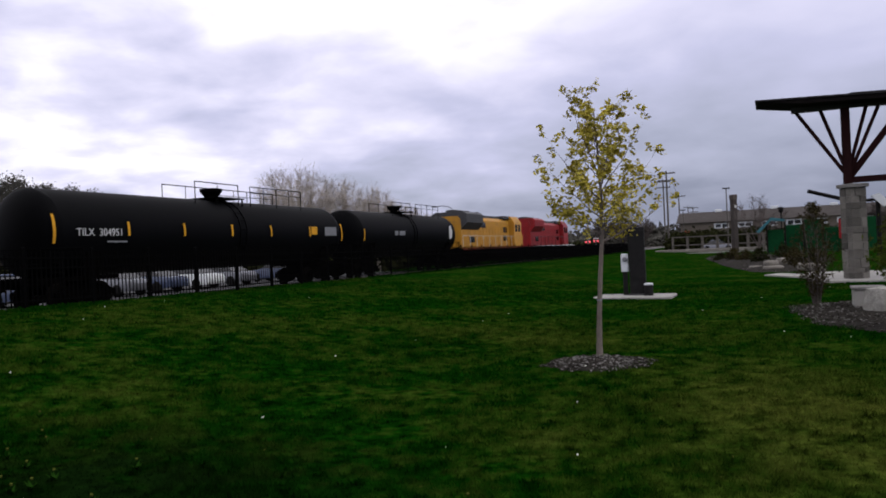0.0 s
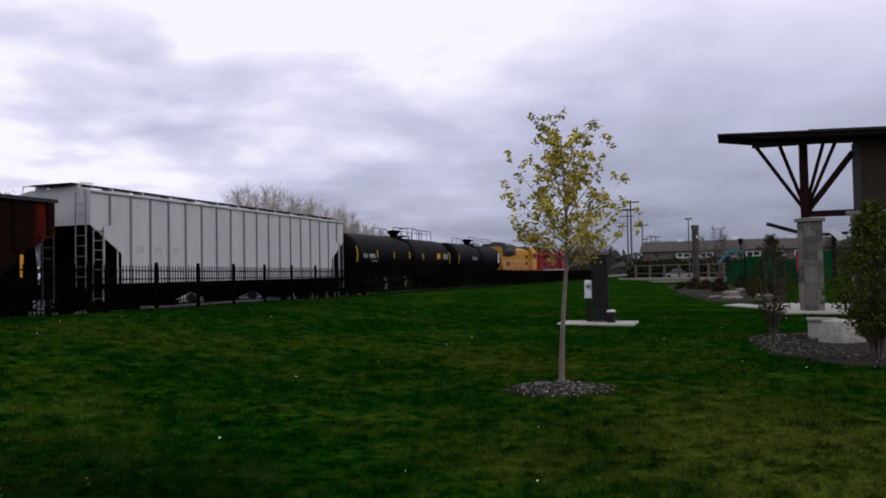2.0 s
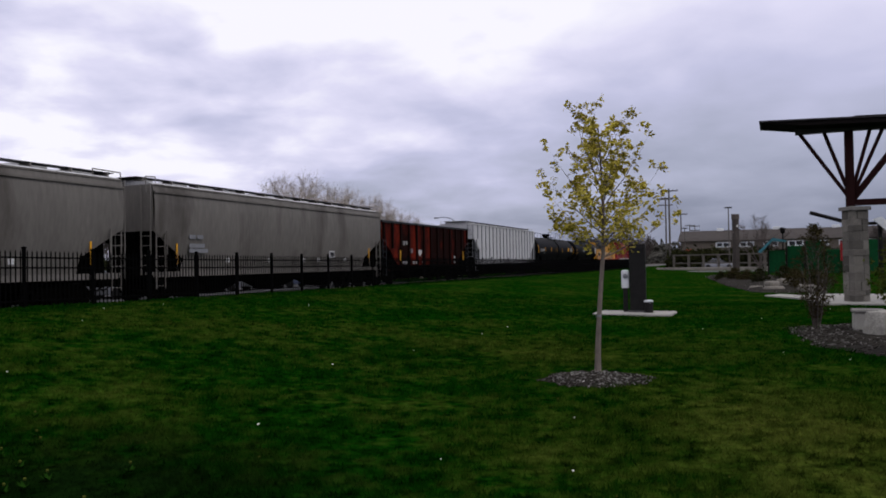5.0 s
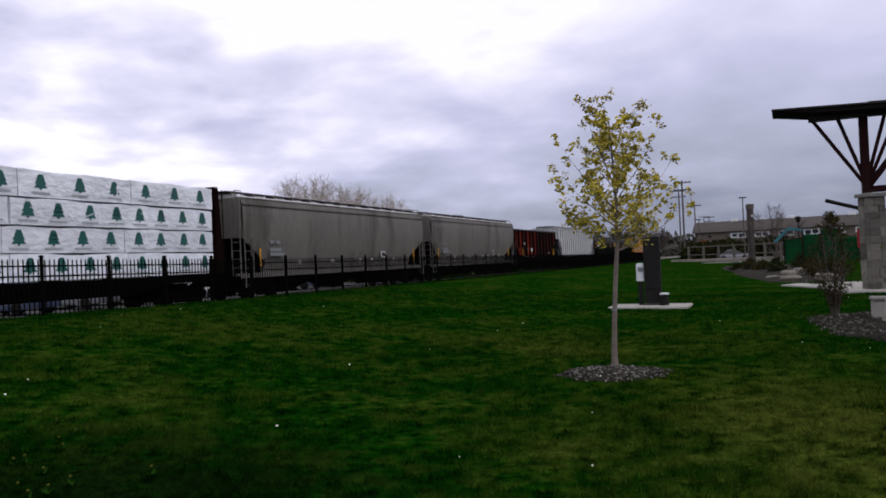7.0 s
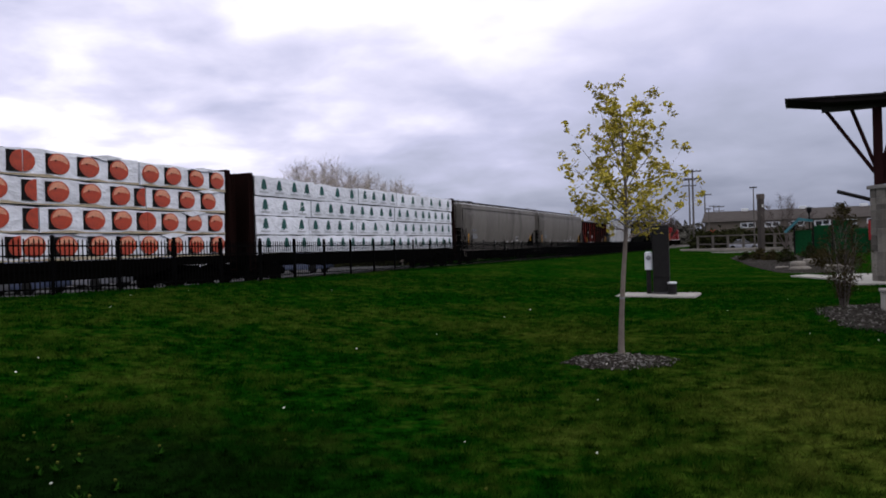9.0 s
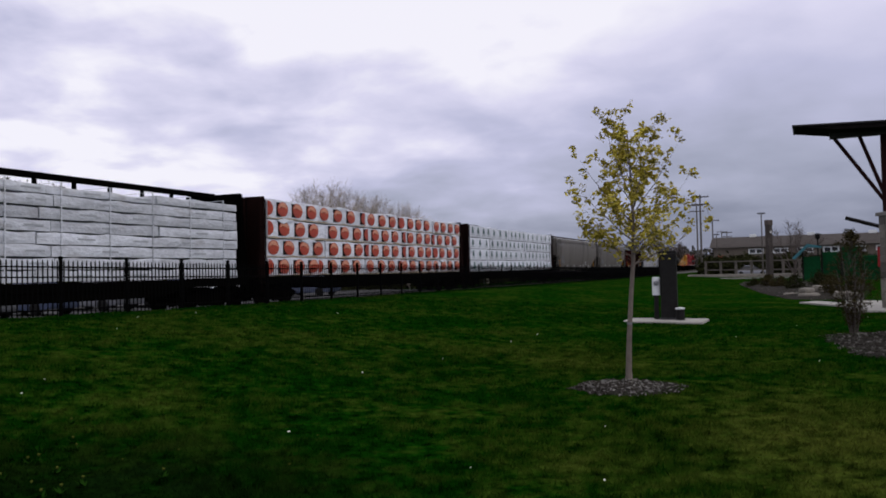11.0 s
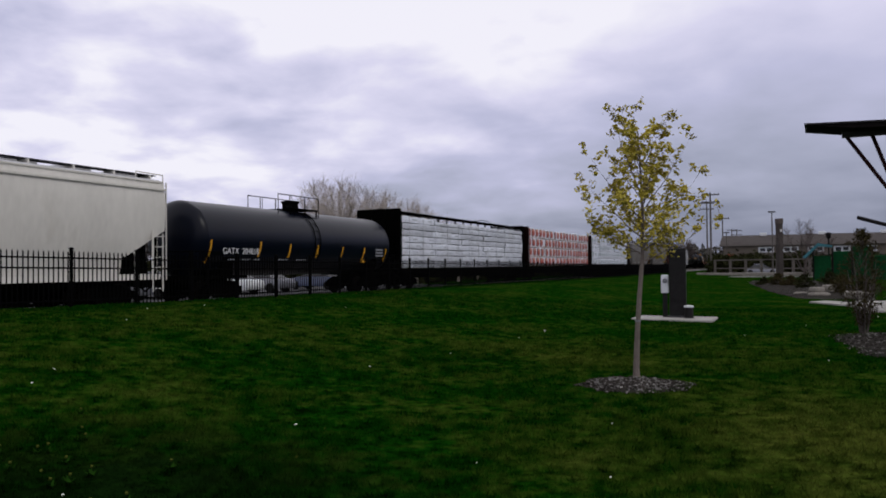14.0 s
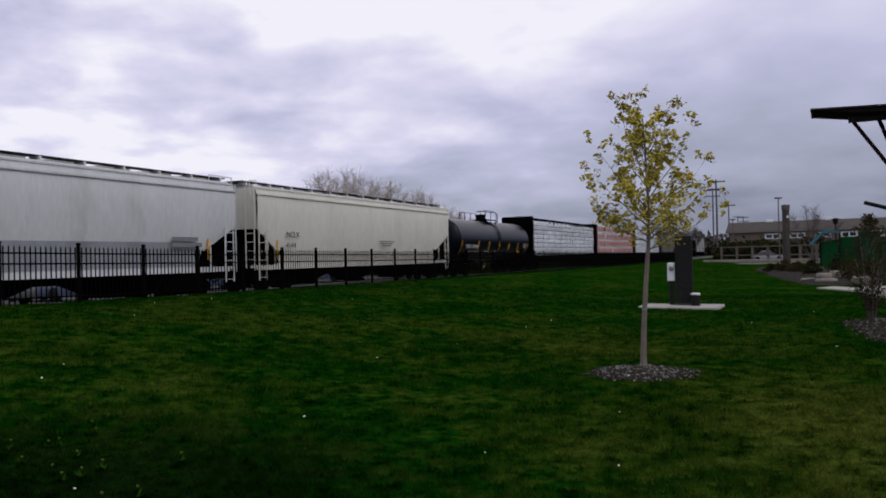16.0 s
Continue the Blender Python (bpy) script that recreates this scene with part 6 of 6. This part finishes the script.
    for k in range(13):
        w = part("window", Shape().box(6 + k * 4.1, -0.09, 3.05, 8.6 + k * 4.1, -0.064, 3.9), PED_WHITE, t, "white-framed window")
        part("pane", Shape().box(6.25 + k * 4.1, -0.11, 3.2, 7.2 + k * 4.1, -0.094, 3.75), GLASS_DARK, w)
        part("pane", Shape().box(7.4 + k * 4.1, -0.11, 3.2, 8.35 + k * 4.1, -0.094, 3.75), GLASS_DARK, w)
    part("door", Shape().box(0.5, -0.09, 0, 1.7, -0.062, 2.9), MARK_ORANGE, t, "orange-brown door panel")
    for k in range(5):
        part("vent", Shape().slab(6 + k * 10, 5.5, 5.9, 7.2 + k * 10, 6.5, 6.35, 0.05), PED_WHITE, t)

    # post-and-beam fence round the playground
    t = thing("playground_fence", pose(0, 0, 0), "pale timber post-and-beam fence round the playground", "fence")
    ends = [polar(-17.1 - 1.02 * k, 112 - 2.2 * k) for k in range(10)]
    for a, b in zip(ends, ends[1:] + [None]):
        part("post", Shape().slab(-0.14, -0.14, -0.1, 0.14, 0.14, 2.1, 0.02), POST_PALE, t, at=pose(a[0], a[1], 0))
        if b:
            r = Shape()
            for z in (0.9, 2.02):
                r2 = Shape()
                d = (Vector(b) - Vector(a)).to_3d()
                ang = math.degrees(math.atan2(d.y, d.x))
                r2.box(0.14, -0.05, z - 0.08, d.length - 0.14, 0.05, z + 0.08)
                part("beam", r2, POST_PALE, t, at=pose(a[0], a[1], 0, 0, 0, ang), smooth=0)
    w = thing("stone_ledge", pose(*polar(-21, 100), 0, 0, 0, -21), "low pale stone ledge in front of the playground", "wall")
    part("ledge", Shape().slab(-9, -0.3, -0.1, 8, 0.3, 0.42, 0.05), ROCK, w)
    pl = thing("gravel_path", pose(*polar(-18.5, 92), 0, 0, 0, -18), "pale gravel path across the lawn", "path", kind="structure")
    part("path", Shape().slab(-7, -1.2, -0.06, 8, 1.2, 0.05, 0.03), STONE_CAP, pl)
    # dark hedges behind that fence
    places = []
    for k in range(1500):
        az, dist = rng.uniform(-27.5, -16.8), rng.uniform(116, 126)
        x, y = polar(az, dist)
        p = Vector((x, y, rng.random() * (2.3 + 0.5 * noise.noise(Vector((az, 1, 1))))))
        places.append((p, p))
    tagged(part("hedge", leaf_cloud(rng, places, 0.4, 5, 0.4), LEAF_DULL, None, smooth=0), "dark hedge behind the playground fence", "hedge", kind="stuff")
    # parked cars: one behind the playground fence, a row on the yard beyond the railway
    x, y = polar(-20.15, 113)
    parked_car(pose(x, y, 0, 0, 0, -20), CAR_SILVER, "small silver parked car behind the playground fence")
    for s, mat, colour in ((20.6, CAR_SILVER, "silver"), (23.6, CAR_BLUE, "blue-grey"), (27.2, CAR_SILVER, "silver"), (30.2, CAR_SILVER, "silver"), (33.0, CAR_BLUE, "blue-grey"), (36.2, PED_WHITE, "white"), (39.4, CAR_SILVER, "silver"), (46.0, CAR_BLUE, "blue-grey")):
        parked_car(Matrix.Translation(spot(s, 30.6, 0.0)) @ pose(0, 0, 0, 0, 0, HEAD + 90), mat, "%s car parked on the yard beyond the railway" % colour)

    # playground
    x, y = polar(-25.4, 66)
    t = thing("playground_set", pose(x, y, 0, 0, 0, -25), "green playground structure with dark posts and a teal canopy", "playground")
    for k in range(6):
        part("panel", Shape().slab(-2.2 + k * 1.35, -0.05 + 0.3 * (k % 2), 0.25, -1.0 + k * 1.35, 0.05 + 0.3 * (k % 2), 2.1 + 0.35 * (k % 3), 0.03), PLAY_GREEN, t, "green panel")
        part("post", Shape().tube((-2.25 + k * 1.35, -0.1, -0.05), (-2.25 + k * 1.35, -0.1, 2.7), 0.06, 0.06, 8), MARK_BLACK, t)
    part("canopy", Shape().prism([(-3.0, 2.0), (-1.9, 3.1), (-0.9, 2.9), (-0.9, 2.75), (-1.9, 2.85), (-2.8, 1.9)], -0.8, 0.8), PLAY_TEAL, t, "teal canopy")
    part("panel", Shape().box(2.9, -0.2, 1.2, 3.3, -0.1, 2.7), LOCO_RED, t, "red panel")
    x, y = polar(-28.2, 58)
    t = thing("swing_frame", pose(x, y, 0, 0, 0, -28), "dark steel playground frame with a sloping arm", "swing")
    part("arm", Shape().tube((-2.1, 0, 4.62), (1.1, 0, 3.55), 0.13, 0.13, 8), MARK_BLACK, t)
    part("post", Shape().tube((2.1, 0, -0.05), (2.1, 0, 3.7), 0.16, 0.14, 8), MARK_BLACK, t)
    part("beam", Shape().tube((0.6, 0, 3.7), (3.0, 0, 3.78), 0.1, 0.1, 8), MARK_BLACK, t)
    part("hood", Shape().prism([(1.7, 4.0), (2.2, 4.15), (2.9, 3.4), (2.4, 3.25)], -0.4, 0.4), PED_WHITE, t, "pale curved hood")
    # lamp by the playground
    x, y = polar(-24.4, 72)
    t = thing("park_lamp", pose(x, y, 0), "dark park lamp with a flat cap", "lamp")
    part("pole", Shape().tube((0, 0, -0.05), (0, 0, 3.6), 0.07, 0.06, 8), MARK_BLACK, t)
    part("lamp_head", Shape().lathe([(0.08, 3.6), (0.2, 3.75), (0.2, 4.0), (0.34, 4.05), (0.1, 4.15)], 12), MARK_BLACK, t)

    # crossing signal far down the line
    for az, dz in ((-11.0, 0.0), (-11.6, 0.1)):
        x, y = polar(az, 175)
        t = thing("crossing_signal", pose(x, y, -0.2), "distant railway crossing signal with lit red lamps", "signal", "crossing signals")
        part("mast", Shape().tube((0, 0, 0), (0, 0, 3.6), 0.07, 0.07, 8), GREY_PAINT, t)
        part("lamp", Shape().lathe([(0.24, 0), (0.24, -0.1), (0.1, -0.14)], 12, "y", (-0.4, 0, 2.4 + dz)), RED_LIGHT, t, "lit red lamp")
        part("lamp", Shape().lathe([(0.24, 0), (0.24, -0.1), (0.1, -0.14)], 12, "y", (0.4, 0, 2.4 + dz)), RED_LIGHT, t, "lit red lamp")
        part("sign", Shape().box(-0.6, -0.03, 3.0, 0.6, 0.0, 3.2), WHITE, t)
    # pale paved yard beyond the railway
    yard = Shape()
    yard.add([spot(-30, 27, 0.0), spot(60, 27, 0.0), spot(60, 35, 0.0), spot(-30, 35, 0.0), spot(-30, 27, -0.4), spot(60, 27, -0.4), spot(60, 35, -0.4), spot(-30, 35, -0.4)],
             [(0, 1, 2, 3), (0, 1, 5, 4), (1, 2, 6, 5), (2, 3, 7, 6), (3, 0, 4, 7)])
    tagged(part("yard", yard, ASPHALT), "pale paved yard beyond the railway", "pavement", kind="structure")


def lawn_bits():
    """Small flowers, weeds and litter of leaves in the grass."""
    rng = random.Random(21)
    white, yel, tuft = Shape(), Shape(), Shape()
    for _ in range(110):
        az, dist = rng.uniform(-33, 36), 3.5 + 22 * rng.random() ** 1.3
        x, y = polar(az, dist)
        if spot(0, 0).dot(N) + Vector((x, y, 0)).dot(N) > FENCE_Q - 0.5:
            continue
        s = rng.uniform(0.003, 0.008) * (1 + dist * 0.04)
        m = pose(x, y, lawn(x, y) + 0.045, rng.uniform(-40, 40), rng.uniform(-40, 40), rng.uniform(0, 90))
        if rng.random() < 0.30:
            white.box(-s, -s, -0.004, s, s, 0.004, m)
        else:
            yel.box(-s, -s, -0.004, s, s, 0.004, m)
    for az, dist, n in ((31.5, 6.6, 7), (29.2, 6.2, 6), (30.5, 5.6, 6), (27.0, 5.4, 5), (28.6, 7.6, 4), (24.5, 6.1, 3), (33.0, 6.0, 5), (18, 14.5, 4), (13.0, 15, 4)):
        for _ in range(n // 2):
            x, y = polar(az + rng.gauss(0, 1.2), dist + rng.gauss(0, 0.35))
            z = lawn(x, y)
            for _ in range(9):
                a, l = rng.uniform(0, 6.28), rng.uniform(0.03, 0.07)
                w = 0.02
                c, s = math.cos(a), math.sin(a)
                tuft.add([(x - s * w, y + c * w, z), (x + s * w, y - c * w, z), (x + c * l, y + s * l, z + l * 0.8)], [(0, 1, 2)])
            yel.box(-0.009, -0.009, -0.006, 0.009, 0.009, 0.006, pose(x, y, z + rng.uniform(0.05, 0.09), 20, 10, 30))
    tagged(part("white_flowers", white, FLOWER_WHITE, None, smooth=0), "tiny white flowers and litter scattered in the grass", "flowers", kind="stuff")
    tagged(part("dandelions", yel, FLOWER_YELLOW, None, smooth=0), "dull yellow dandelion heads in the grass", "flowers", kind="stuff")
    tagged(part("weeds", tuft, TUFT, None, smooth=0), "pale green weed tufts in the lawn", "weeds", kind="stuff")


young_tree()
bed("mulch_ring", [(2.03 + 0.66 * math.cos(a), 9.97 + 0.62 * math.sin(a)) for a in [k * math.pi / 4 for k in range(8)]], 0.03, "ring of dark wood mulch round the young tree", 1500, 2, 0.25)
bed("planting_bed", [(7.1, 14.9), (7.5, 16.4), (8.8, 17.3), (11, 17.4), (14, 16.2), (14, 10.6), (9, 10.6), (7.4, 11.1), (6.75, 12.2), (6.7, 13.6)], 0.06, "grey-brown mulched planting bed with shrubs", 2200, 3, 0.2)
bed("rock_bed", [polar(-19.5, 70), polar(-20.2, 50), polar(-21.7, 40), polar(-23.2, 36.5), polar(-26, 38), polar(-26, 52), polar(-23, 72)], 0.22, "brown mulched bed edged with boulders", 700, 4, 0.2)
kiosk()
bush("arborvitae", 7.66, 12.0, 2.6, 0.88, "loose young evergreen with yellow-green sprays in the bed", "evergreen tree", LEAF_GREEN, 5, 1250, 0.034, 0.16, 0.35)
bush("shrub", 8.38, 16.9, 2.3, 0.85, "half-leafed brown upright shrub in the mulched bed", "shrub", LEAF_BROWN, 7, 430, 0.028, 0.10, 0.5)
for az, dist, hh, sd in ((-20.4, 55, 0.5, 31), (-21.2, 52, 0.8, 32), (-22.0, 50, 0.7, 36), (-22.9, 46, 0.9, 33), (-25.2, 40, 0.9, 34), (-24.4, 50, 1.0, 35), (-26.4, 40, 0.8, 37)):
    px, py = polar(az, dist)
    bush("low_shrub", px, py, hh, 0.75, "low brownish shrub in the rock bed", "shrub", LEAF_DULL if sd % 2 else LEAF_BROWN, sd, 110, 0.07, 0.05, 0.5)
stone_seat(8.78, 15.55, -25, 0.56, 0.5, 0.42, "pale stone seat block at the edge of the bed")
rough_stone(8.62, 14.6, 20, 0.85, 0.6, 0.50, 61)
rough_stone(9.75, 14.5, 70, 0.7, 0.55, 0.42, 62)
walkway()
pavilion()
for k, (az, dist, w, h, dz) in enumerate(((-23.75, 38, 0.95, 0.24, 0.0), (-23.6, 38.2, 0.78, 0.24, 0.23), (-24.3, 41, 0.9, 0.5, 0.0), (-24.9, 42, 0.9, 0.45, 0.0), (-22.6, 39.5, 0.7, 0.2, 0.0), (-25.8, 37, 0.8, 0.35, 0.0), (-26.6, 36, 0.8, 0.3, 0.0))):
    px, py = polar(az, dist)
    boulder(px, py, k * 37, w, w * 0.7, h, k, dz)
far_things()
lawn_bits()

# ---- motion ----
def run(t):
    """How far the train has gone along the track, from its place at 8 s."""
    return 12.334 * (t - 8) - 0.016 * (t - 8) ** 2


def motions():
    for ob, centre in TRAIN:
        walk(ob, [(t, Matrix.Translation(spot(centre + run(t), TRACK_Q, RAIL_Z)) @ pose(0, 0, 0, 0, 0, HEAD)) for t in range(17)])
    # wheelsets at the same place in their bogies roll alike, so they share one action
    rolled = {}
    for ob, x, r in WHEELS:
        key = round(x, 3)
        if key not in rolled:
            walk(ob, [(k / FPS, pose(x, 0, r, 0, math.degrees((run(k / FPS) - run(0)) / r), 0)) for k in range(16 * FPS + 1)])
            rolled[key] = ob.animation_data
        else:
            ob.rotation_mode = "QUATERNION"
            own = ob.animation_data_create()
            own.action = rolled[key].action
            own.action_slot = rolled[key].action_slot


motions()
